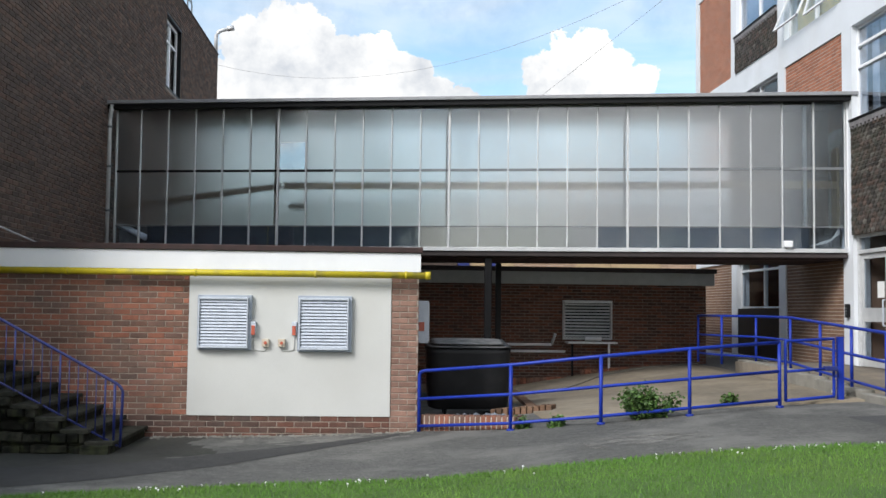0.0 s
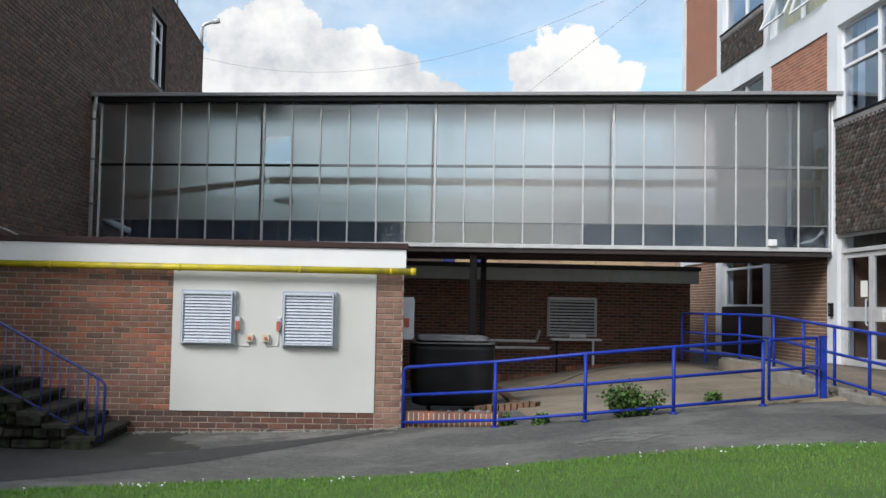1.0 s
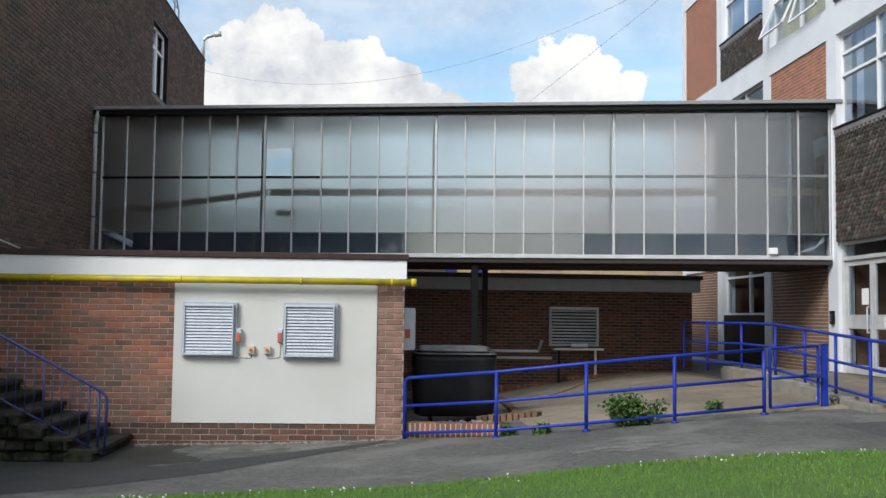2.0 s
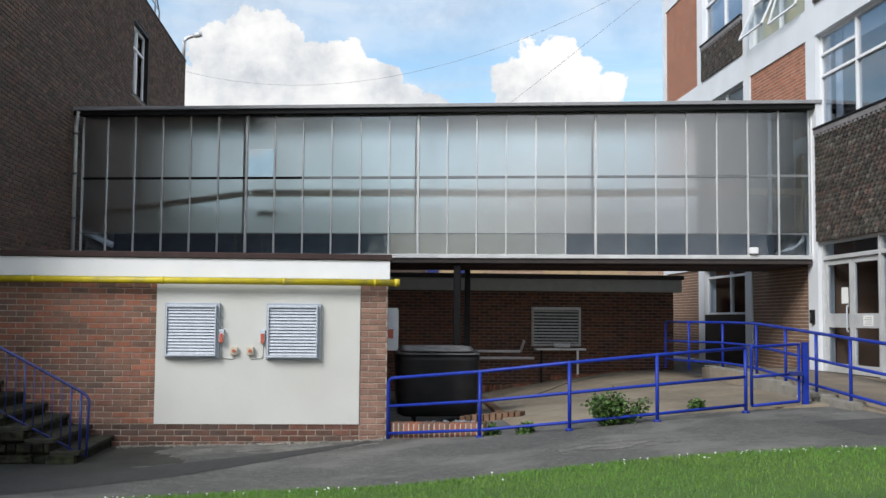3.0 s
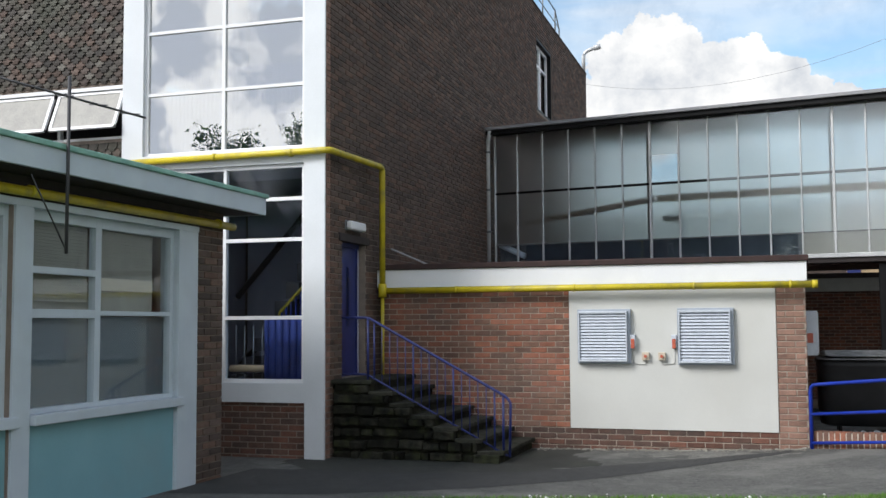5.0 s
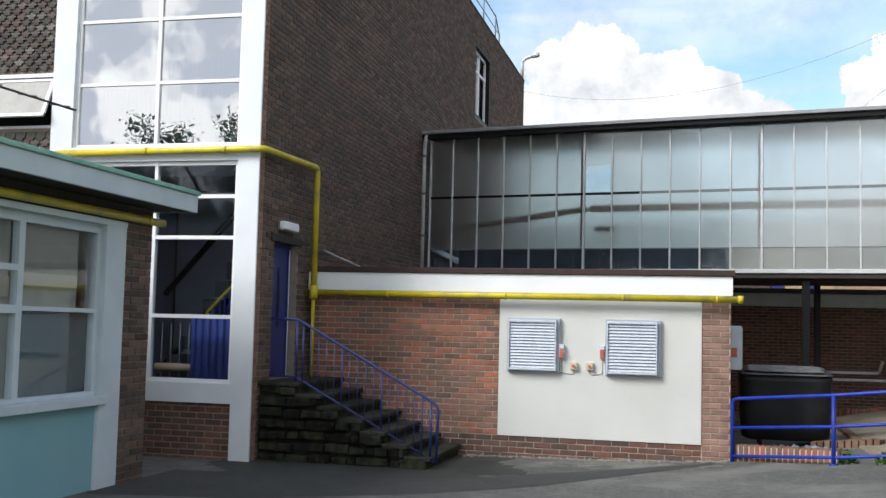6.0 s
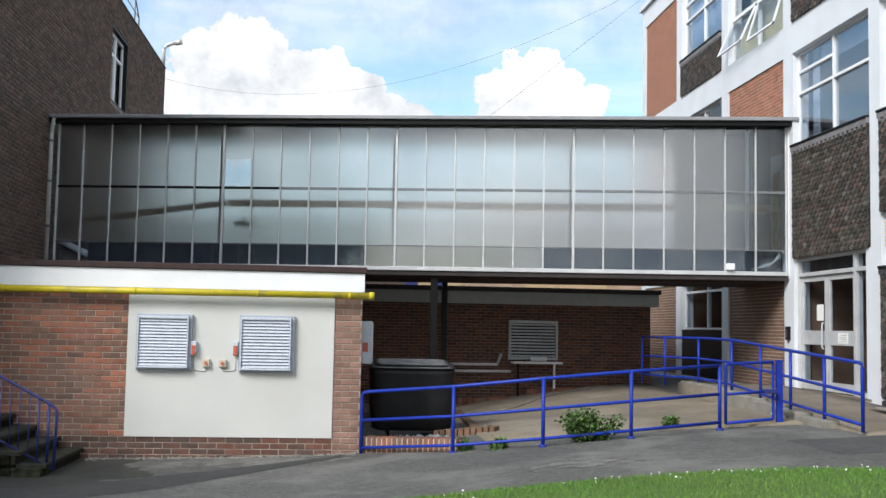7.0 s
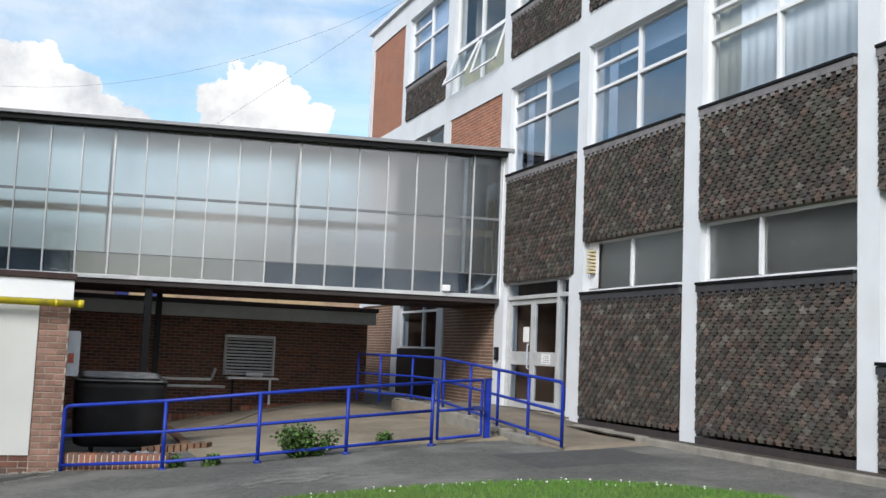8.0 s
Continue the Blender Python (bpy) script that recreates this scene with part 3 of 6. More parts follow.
def tiles(face, a0, a1, z0, z1, parent, near=True, seed=1, width=0.178, gauge=0.092):
    """Hung tiles with clipped lower corners, each lapping the one below."""
    rnd = random.Random(seed)
    w, t = width - 0.012, 0.014
    shape = [(-w / 2, gauge * 1.1), (-w / 2, -gauge * 0.02), (-w * 0.31, -gauge * 0.04), (-w * 0.31, -gauge * 0.52), (w * 0.31, -gauge * 0.52), (w * 0.31, -gauge * 0.04), (w / 2, -gauge * 0.02), (w / 2, gauge * 1.1)]
    key = ("tile", width, gauge)
    if key not in PIECES:
        bm = bmesh.new()
        front = [bm.verts.new((x, 0.05 if z < gauge * 0.9 else 0.014, z)) for x, z in shape]
        back = [bm.verts.new((x, 0.028 if z < gauge * 0.9 else 0.0, z)) for x, z in shape]
        bm.faces.new(front), bm.faces.new(back[::-1])
        for i in range(8):
            bm.faces.new((front[i], back[i], back[(i + 1) % 8], front[(i + 1) % 8]))
        PIECES[key] = finish("tile", bm, M["tile"])
    me, made, verts, faces = PIECES[key], 0, [], []
    base = [v.co.copy() for v in me.vertices]
    polys = [tuple(p.vertices) for p in me.polygons]
    cols, rows = int((a1 - a0) / width), int((z1 - z0) / gauge)
    wide = (a1 - a0) / cols
    for r in range(rows):
        for c in range(cols + (r % 2)):
            x = a0 + wide * (c + (0.0 if r % 2 else 0.5))
            x = min(max(x, a0 + wide * 0.25), a1 - wide * 0.25)
            m = face.m @ Matrix.Translation((x + rnd.uniform(-0.004, 0.004), rnd.uniform(-0.002, 0.004), z0 + 0.045 + r * (z1 - z0 - 0.06) / rows)) @ pose(0, 0, 0, rnd.uniform(-1.5, 1.5), rnd.uniform(-1.6, 1.6), rnd.uniform(-1, 1))
            if x < a0 + wide * 0.4 or x > a1 - wide * 0.4:
                m = m @ Matrix.Diagonal((0.5, 1, 1, 1))
            if near and made < 300:
                ob = new("tile", me)
                ob.parent = parent
                ob.matrix_basis = WORLD[parent].inverted() @ m
                made += 1
            else:
                k = len(verts)
                verts += [m @ v for v in base]
                faces += [tuple(k + i for i in p) for p in polys]
    if verts:
        joined("tile_field", verts, faces, M["tile_i"], parent)


# ---- ground ----
PROFILE = [(-400, 0.0), (-9, 0.03), (-4, 0.05), (-1, 0.04), (1.5, 0.08), (3.2, 0.15), (4.5, 0.30), (5.8, 0.46), (7.1, 0.575), (8.5, 0.67), (10, 0.74), (12, 0.86), (20, 0.9), (400, 0.9)]


def ground_z(x):
    xs, zs = zip(*PROFILE)
    return float(sum(np.interp(x + d, xs, zs) for d in (-0.5, -0.25, 0, 0.25, 0.5)) / 5)


def dip(x, y):
    """The yard falls away towards the back wall beside the bin."""
    return 0.27 * min(max((y - 15.5) / 9, 0), 1) * min(max((9.2 - x) / 3.4, 0), 1) * min(max((x + 1) / 4, 0), 1)


def lawn_edge(x):
    return float(np.interp(x, (-2.3, -1.6, -0.7, 1.6, 4.7, 7.6, 8.6, 9.4, 10.0, 10.3), (8.9, 9.55, 9.9, 10.35, 10.2, 9.85, 9.45, 8.8, 7.6, 5.0)))


def sheet(xs, ys, height, drop=0.0):
    bm = bmesh.new()
    grid = [[bm.verts.new((x, y, height(x, y))) for y in ys] for x in xs]
    for i in range(len(xs) - 1):
        for j in range(len(ys) - 1):
            bm.faces.new((grid[i][j], grid[i + 1][j], grid[i + 1][j + 1], grid[i][j + 1])).smooth = True
    if drop:
        ends = [e for e in bm.edges if e.is_boundary]
        low = bmesh.ops.extrude_edge_only(bm, edges=ends)["geom"]
        bmesh.ops.translate(bm, vec=(0, 0, -drop), verts=[v for v in low if isinstance(v, bmesh.types.BMVert)])
    return bm


far_x = [-2500, -900, -300, -100, -40, -20] + [round(-12 + 0.5 * i, 2) for i in range(61)] + [22, 30, 60, 200, 800, 2500]
far_y = [-2500, -900, -300, -100, -40, -20, -10] + [round(-5 + 1.0 * i, 2) for i in range(38)] + [40, 60, 100, 300, 900, 2500]
solid("ground", sheet(far_x, far_y, lambda x, y: ground_z(x) - dip(x, y)), M["asphalt"], "worn grey asphalt path sloping gently down beside the lawn", "ground", kind="structure")
solid("asphalt_patch", sheet([8.9 + 0.25 * i for i in range(9)], [10.9 + 0.2 * i for i in range(9)], lambda x, y: ground_z(x) + 0.003 + 0.001 * math.sin(3 * x + 5 * y)), M["patch_new"], "darker rectangular patch of newer asphalt on the path", "ground patch", kind="structure")

# older dark band of asphalt curving from the hut to the low wall
# its colour is lowered further to carry the shade beside the hut
far_side = ((-4.15, -2.2, -0.4, 0.7, 2.2, 3.0), (11.7, 11.85, 12.4, 13.3, 14.4, 14.95))
near_side = ((-4.15, -2.4, -0.7, 0.6, 1.9, 2.9), (9.5, 9.9, 10.9, 11.9, 13.5, 14.6))
bm = bmesh.new()
band = []
for i in range(61):
    t = i / 60 * 5
    p0 = [float(np.interp(t, range(6), s)) for s in far_side]
    p1 = [float(np.interp(t, range(6), s)) for s in near_side]
    row = []
    for j in range(7):
        x, y = p0[0] + (p1[0] - p0[0]) * j / 6, p0[1] + (p1[1] - p0[1]) * j / 6
        y += 0.05 * noise.noise((x * 2.5, j * 3.0, 1.0))
        row.append(bm.verts.new((x, y, ground_z(x) + (0.007 if 0 < j < 6 else 0.004))))
    band.append(row)
for a, b in zip(band, band[1:]):
    for j in range(6):
        bm.faces.new((a[j], a[j + 1], b[j + 1], b[j])).smooth = True
solid("asphalt_band", bm, M["patch"], "darker curved band of asphalt laid before the steps", "ground patch", kind="structure")


def shade_patch_z(x, y):
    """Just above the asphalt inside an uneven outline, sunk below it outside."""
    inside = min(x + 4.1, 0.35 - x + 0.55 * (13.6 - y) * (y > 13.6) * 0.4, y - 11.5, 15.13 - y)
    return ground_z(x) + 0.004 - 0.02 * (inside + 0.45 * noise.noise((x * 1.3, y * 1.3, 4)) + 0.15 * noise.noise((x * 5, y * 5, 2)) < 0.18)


# dark sheet paints the shade cast by hut and building, moss included
solid("damp_ground", sheet([-4.1 + 0.1 * i for i in range(47)], [11.4 + 0.1 * i for i in range(38)], shade_patch_z), M["shade_tone"], "asphalt before the steps and wall darkened for shade, mossy in places", "ground patch", kind="structure")


def worn(name, x0, x1, y0, y1, seed, label):
    """A pale worn patch with a ragged outline: grid cells in the asphalt's surface kept where the noise is high."""
    bm = bmesh.new()
    nx, ny = int((x1 - x0) / 0.035), int((y1 - y0) / 0.035)
    grid = {}
    for i in range(nx):
        for j in range(ny):
            u, v = (i + 0.5) / nx, (j + 0.5) / ny
            edge = min(u, 1 - u) * 1.4 + min(v, 1 - v)
            if edge + 0.9 * noise.noise((i * 0.11, j * 0.22, seed)) + 0.5 * noise.noise((i * 0.5, j * 0.6, seed + 9)) < 0.62:
                continue
            quad = []
            for di, dj in ((0, 0), (1, 0), (1, 1), (0, 1)):
                key = (i + di, j + dj)
                if key not in grid:
                    x, y = x0 + (x1 - x0) * key[0] / nx, y0 + (y1 - y0) * key[1] / ny
                    grid[key] = bm.verts.new((x, y, ground_z(x) + 0.004))
                quad.append(grid[key])
            bm.faces.new(quad)
    solid(name, bm, M["worn"], label, "ground patch", kind="structure")


worn("worn_asphalt", 5.2, 6.8, 11.3, 12.1, 3, "pale worn streak in the asphalt before the railing")
worn("wall_foot_grit", 0.3, 3.1, 13.9, 15.1, 5, "pale gritty asphalt along the foot of the low wall")
# loose grit gathered along the foot of the low wall
rnd = random.Random(31)
bm = bmesh.new()
for k in range(420):
    x = rnd.uniform(-0.9, 3.15)
    y = 15.12 - abs(rnd.gauss(0, 0.13))
    s = rnd.uniform(0.006, 0.024)
    bmesh.ops.create_icosphere(bm, subdivisions=1, radius=s, matrix=Matrix.Translation((x, y, ground_z(x) + s * 0.3)) @ Matrix.Diagonal((1.3, 1, 0.6, 1)))
solid("grit", bm, M["kerb"], "pale loose grit gathered along the wall's foot", "grit", kind="stuff")

# lawn: a low turf with rounded edge, running on behind the walker
bm = bmesh.new()
rows_l = []
for i in range(121):
    x = -2.3 + 12.6 * i / 120
    e = lawn_edge(x) + 0.05 * noise.noise((x * 2.1, 0, 0))
    rows_l.append([bm.verts.new((x, y, ground_z(x) + h)) for y, h in ((e + 0.04, -0.03), (e, 0.02), (e - 0.12, 0.045), (e - 0.6, 0.05), (e - 2.0, 0.05), (-1.5, 0.05), (-30, 0.05))])
for a, b in zip(rows_l, rows_l[1:]):
    for j in range(6):
        bm.faces.new((a[j], a[j + 1], b[j + 1], b[j])).smooth = True
solid("lawn", bm, M["lawn"], "short mown green lawn with scattered daisies", "lawn", kind="structure")


def blades():
    rng = np.random.default_rng(5)
    n = 90000
    x = rng.uniform(-2.2, 10.2, n)
    e = np.array([lawn_edge(v) for v in np.linspace(-2.2, 10.2, 400)])
    y = np.interp(x, np.linspace(-2.2, 10.2, 400), e) - rng.beta(1.0, 1.6, n) * 3.4
    z = np.interp(x, np.linspace(-4, 11, 300), [ground_z(v) for v in np.linspace(-4, 11, 300)]) + 0.03
    h, w, a, lean = rng.uniform(0.02, 0.065, n), rng.uniform(0.003, 0.007, n), rng.uniform(0, math.tau, n), rng.normal(0, 0.022, (n, 2))
    v = np.empty((n, 3, 3))
    v[:, 0] = np.stack([x - w * np.cos(a), y - w * np.sin(a), z], -1)
    v[:, 1] = np.stack([x + w * np.cos(a), y + w * np.sin(a), z], -1)
    v[:, 2] = np.stack([x + lean[:, 0], y + lean[:, 1], z + h], -1)
    me = bpy.data.meshes.new("grass")
    me.from_pydata(v.reshape(-1, 3).tolist(), [], np.arange(3 * n).reshape(-1, 3).tolist())
    me.materials.append(M["grass"])
    tagged(new("grass", me), "fresh green grass blades of the mown lawn", "grass", kind="stuff")


blades()
rnd = random.Random(8)
bm = bmesh.new()
for k in range(70):
    x = rnd.uniform(-1.5, 9.9)
    if k < 40:
        x = rnd.choice((1.9, 2.4, 0.4, 8.3, 8.8, 7.4, 9.2, 6.6)) + rnd.gauss(0, 0.3)
    y = lawn_edge(x) - abs(rnd.gauss(0.06, 0.22))
    m = Matrix.Translation((x, y, ground_z(x) + rnd.uniform(0.06, 0.085))) @ pose(0, 0, 0, rnd.uniform(-35, 35), rnd.uniform(-35, 35), rnd.uniform(0, 360))
    bmesh.ops.create_cone(bm, cap_ends=True, segments=9, radius1=0.010, radius2=0.013, depth=0.006, matrix=m)
    bmesh.ops.create_cone(bm, cap_ends=False, segments=4, radius1=0.002, radius2=0.002, depth=0.05, matrix=Matrix.Translation((x, y, ground_z(x) + 0.045)))
solid("daisies", bm, M["petal"], "small white daisies scattered along the lawn's edge", "flowers", kind="stuff")

# concrete yard behind the rail, its raised edge beside the bins
solid("yard", sheet([5.15 + 0.4 * i for i in range(14)], [14.35 + 0.6 * i for i in range(19)], lambda x, y: ground_z(x) - dip(x, y) + 0.03 + 0.012 * noise.noise((x, y, 0)), 0.3), M["paving"], "stained tan concrete yard under the link bridge", "paving", kind="structure")
rim = thing("yard_edging", (5.2, 17, 0.3), "row of weathered brown bricks edging the yard beside the bin", "edging")
for k in range(26):
    x, y = 5.2 + 0.010 * k, 16.45 + 0.215 * k
    z = ground_z(x) - dip(x, y)
    part("brick", box(bmesh.new(), -0.08, 0.08, 0.0, 0.205, -0.25, 0.075 + 0.006 * (k % 3), 0.008, pose(x, y, z, 0, 0, -2.7)), M["edge_brick"], rim)
for k in range(10):
    x, y = 4.52 + 0.098 * k, 16.5 - 0.05 * k
    part("brick", box(bmesh.new(), 0.0, 0.09, -0.13, 0.13, -0.2, 0.115 + 0.005 * (k % 3), 0.008, pose(x, y, ground_z(x) - dip(x, y), 0, 0, -27)), M["edge_brick"], rim)


# ---- dark brick building with the stair window ----
SIDE = Face((-3.4495, 0, 0), (-0.0125, 1, 0), (1, 0.0125, 0))  # the wall is turned slightly to fit the camera's view
DOORWAY = Face((-3.447, -0.2, 0), (-0.0125, 1, 0), (1, 0.0125, 0))
FRONT = Face((0, 12.8, 0), (1, 0, 0), (0, -1, 0))
DOOR_HOLE, HIGH_WIN = (13.55, 14.55, 1.2, 3.34), (28.4, 30.7, 8.3, 10.5)
wall_side = solid("wall_side", slab(SIDE, 12.84, 37.4, -0.2, 11.38, -0.3, -0.006, [DOOR_HOLE, HIGH_WIN]), M["mortar_d"], "tall dark brown brick side wall, weathered", "wall", kind="structure")
bricks(SIDE, 12.84, 13.08, 0.0, 11.38, wall_side, M["pier"], seed=2, length=0.16, label="redder corner bricks")
bricks(SIDE, 13.08, 37.4, 0.0, 11.38, wall_side, M["dark"], M["dark_o"], [DOOR_HOLE, HIGH_WIN], near=(12.8, 15.4, 1.1, 5.0), seed=3, length=0.30)
solid("wall_far_end", slab(Face((0, 37.4, 0), (-1, 0, 0), (0, 1, 0)), 4.22, 16, -0.2, 11.38, -0.35, 0), M["mortar_d"], "plain dark brick end wall", "wall", kind="structure")
solid("wall_far_side", slab(Face((-16, 0, 0), (0, 1, 0), (-1, 0, 0)), 12.9, 37.4, -0.2, 11.38, -0.35, 0), M["mortar_d"], "plain dark brick far wall", "wall", kind="structure")
bm = bmesh.new()
SIDE.box(bm, 12.7, 37.43, -12.2, 0.03, 11.382, 11.44, 0.02)
solid("roof_left", bm, M["roofdark"], "dark flat roof edge above the brick wall", "roof", kind="structure")

# window high in the side wall
w = thing("window_1", (-3.82, 29.5, 8.3), "white casement window with a curtain in a deep dark reveal", "window", kind="structure")
bm = bmesh.new()
for a0, a1, z0, z1 in ((28.40, 28.48, 8.30, 10.50), (30.62, 30.70, 8.30, 10.50), (28.48, 30.62, 10.42, 10.50), (28.48, 30.62, 8.30, 8.38)):
    SIDE.box(bm, a0, a1, -0.26, -0.02, z0, z1)
part("reveal", bm, M["black"], w)
bm = bmesh.new()
for a0, a1, z0, z1 in ((28.48, 28.60, 8.38, 10.42), (30.50, 30.62, 8.38, 10.42), (29.51, 29.61, 8.38, 10.42), (28.60, 30.50, 8.38, 8.48), (28.60, 30.50, 10.33, 10.42), (28.60, 30.50, 9.76, 9.83)):
    SIDE.box(bm, a0, a1, -0.2, -0.14, z0, z1)
part("window_frame", bm, M["white"], w)
part("pane", SIDE.box(bmesh.new(), 28.60, 30.50, -0.175, -0.165, 8.48, 10.33), M["glass"], w)
part("curtain", SIDE.box(bmesh.new(), 28.60, 29.58, -0.34, -0.3, 8.44, 10.39), M["curtain"], w)

# blue door at the head of the steps
d = thing("door_1", (-3.75, 14.05, 1.2), "dark blue painted door with a narrow vision panel", "door", kind="structure")
bm = bmesh.new()
for a0, a1, z0, z1 in ((13.750, 13.810, 1.2, 3.34), (14.690, 14.750, 1.2, 3.34), (13.810, 14.690, 3.26, 3.34)):
    DOORWAY.box(bm, a0, a1, -0.22, -0.12, z0, z1)
part("door_frame", bm, M["blue_d"], d)
leaf = part("leaf", DOORWAY.box(bmesh.new(), 13.810, 14.690, -0.2, -0.15, 1.21, 3.26, 0.004), M["blue_d"], d)
part("vision_panel", DOORWAY.box(bmesh.new(), 14.270, 14.390, -0.15, -0.146, 2.0, 2.95), M["glass_d"], leaf)
part("door_edge", DOORWAY.box(bmesh.new(), 14.695, 14.706, -0.12, -0.11, 1.21, 3.25), M["white"], d, "white painted stop strip")
part("lintel", DOORWAY.box(bmesh.new(), 13.600, 14.870, -0.1, 0.03, 3.325, 3.45, 0.01), M["roofdark"], d, "dark weathered lintel")
l = thing("bulkhead_lamp", (-3.45, 13.9, 3.5), "white box-shaped bulkhead lamp above the blue door", "lamp")
part("lamp_back", SIDE.box(bmesh.new(), 13.62, 14.3, 0.01, 0.03, 3.505, 3.665, 0.005), M["alu_d"], l)
part("diffuser", SIDE.box(bmesh.new(), 13.65, 14.27, 0.03, 0.13, 3.515, 3.655, 0.03), M["white"], l)

# front: white concrete frame with the stair window
LOW, HIGH = (-6.74, -3.92, 1.16, 4.47), (-6.74, -3.92, 4.70, 10.75)
bm = slab(FRONT, -7.12, -3.92, 0.87, 11.38, -0.3, 0.0, [LOW, HIGH])
FRONT.box(bm, -3.92, -3.58, -0.036, 0.0, 0.87, 11.38)
FRONT.box(bm, -3.9, -3.58, -0.036, 0.004, -0.1, 0.87)
FRONT.box(bm, -7.12, -6.75, -0.3, 0.004, -0.1, 0.87)
solid("wall_front_frame", bm, M["concrete_w"], "white painted concrete frame round the tall stair window", "wall", kind="structure")
low_wall = solid("wall_front_base", FRONT.box(bmesh.new(), -6.75, -3.9, -0.3, -0.06, -0.1, 0.87), M["mortar_d"], "red brick plinth below the stair window", "wall", kind="structure")
bricks(Face((0, 12.86, 0), (1, 0, 0), (0, -1, 0)), -6.75, -3.9, 0.0, 0.87, low_wall, M["brick_b"], seed=4, length=0.27)
ul = thing("window_2", (-5.3, 12.85, 4.76), "tall white framed stair window mirroring the clouds", "window", kind="structure")
bm = bmesh.new()
for x in (-6.74, -5.36, -3.98):
    FRONT.box(bm, x, x + 0.06, -0.14, -0.06, 4.70, 10.75, 0.004)
for z in (4.70, 5.67, 6.67, 7.67, 8.67, 9.67, 10.69):
    FRONT.box(bm, -6.68, -5.36, -0.135, -0.065, z, z + 0.05)
    FRONT.box(bm, -5.30, -3.98, -0.135, -0.065, z, z + 0.05)
part("window_frame", bm, M["white"], ul)
for x0, x1 in ((-6.68, -5.36), (-5.30, -3.98)):
    for z0, z1 in ((4.75, 5.67), (5.72, 6.67), (6.72, 7.67), (7.72, 8.67), (8.72, 9.67), (9.72, 10.69)):
        part("pane", FRONT.box(bmesh.new(), x0, x1, -0.105, -0.095, z0, z1), M["glass_m"], ul)
bm = bmesh.new()
for k in range(34):
    x = -6.5 + 0.074 * k
    box(bm, x, x + 0.045, 13.1, 13.12, 4.8, 6.1, 0, Matrix.Identity(4))
b = thing("vertical_blind", (-5.2, 13.1, 4.8), "blue vertical blind hanging behind the stair window", "blind")
part("slats", bm, M["blueblind"], b)
lw = thing("window_3", (-5.3, 12.85, 1.19), "white framed stair window with dim stairs behind", "window", kind="structure")
bm = bmesh.new()
for x in (-6.74, -5.31, -3.975):
    FRONT.box(bm, x, x + 0.055, -0.14, -0.05, 1.16, 4.47, 0.004)
for z in (1.16, 2.11, 3.29, 3.91, 4.41):
    FRONT.box(bm, -6.685, -5.31, -0.135, -0.055, z, z + 0.055)
    FRONT.box(bm, -5.255, -3.975, -0.135, -0.055, z, z + 0.055)
part("window_frame", bm, M["white"], lw)
for x0, x1 in ((-6.685, -5.31), (-5.255, -3.975)):
    for z0, z1 in ((1.215, 2.11), (2.165, 3.29), (3.345, 3.91), (3.965, 4.41)):
        part("pane", FRONT.box(bmesh.new(), x0, x1, -0.1, -0.09, z0, z1), M["glass_d"], lw)

# stairwell behind it
bm = one_box(-6.9, -3.95, 16.6, 16.7, 0.9, 10.8)
box(bm, -7.05, -6.95, 13.1, 16.6, 0.9, 10.8)
box(bm, -6.95, -3.95, 13.12, 16.6, 0.88, 0.98)
box(bm, -6.95, -3.95, 14.6, 16.6, 4.5, 4.7)
solid("stairwell", bm, M["stairwall"], "dim painted stairwell walls and landings", "interior wall", kind="structure")
st = thing("inner_staircase", (-5, 15, 0.98), "inner staircase with blue balusters and a yellow handrail", "staircase")
bm = bmesh.new()
for k in range(11):
    box(bm, -6.3 + 0.21 * k, -6.05 + 0.21 * k, 14.9, 16.5, 0.98 + 0.3 * k, 1.16 + 0.32 * k)
part("flight", bm, M["roomdark"], st)
for k in range(6):
    part("baluster", tube(bmesh.new(), [(-5.7 + 0.16 * k, 14.0, 0.98), (-5.7 + 0.16 * k, 14.0, 2.02)], 0.012, 6), M["alu_d"], st)
for k in range(11):
    part("baluster", tube(bmesh.new(), [(-5.28 + 0.09 * k, 14.8, 1.6 + 0.07 * k), (-5.28 + 0.09 * k, 14.8, 2.25 + 0.093 * k)], 0.016, 6), M["blue"], st)
string = bmesh.new()
for (x0, z0), (x1, z1) in (((-6.4, 2.52), (-4.5, 4.62)), ((-6.4, 1.25), (-4.3, 3.3))):
    tube(string, [(x0, 15.3, z0), (x1, 15.3, z1)], 0.055, 6)
part("string_board", string, M["black"], st)
part("handrail", tube(bmesh.new(), [(-5.36, 14.8, 2.05), (-5.3, 14.8, 2.25), (-4.3, 14.8, 3.25)], 0.03, 8), M["yellow"], st, "yellow painted handrail")
part("foot_rail", tube(bmesh.new(), [(-5.8, 14.0, 1.32), (-4.85, 14.0, 1.32)], 0.06, 8), M["timber"], st, "worn timber foot rail")
bm = bmesh.new()
for k in range(14):
    tube(bm, [(-4.78 + 0.06 * k, 13.3 + 0.03 * (k % 2), 1.0), (-4.78 + 0.06 * k, 13.3 + 0.03 * (k % 2), 2.16)], 0.04, 8)
c = thing("curtain", (-4.2, 13.3, 1.0), "blue curtain hanging inside the stair window", "curtain")
part("cloth", bm, M["bluecurtain"], c)

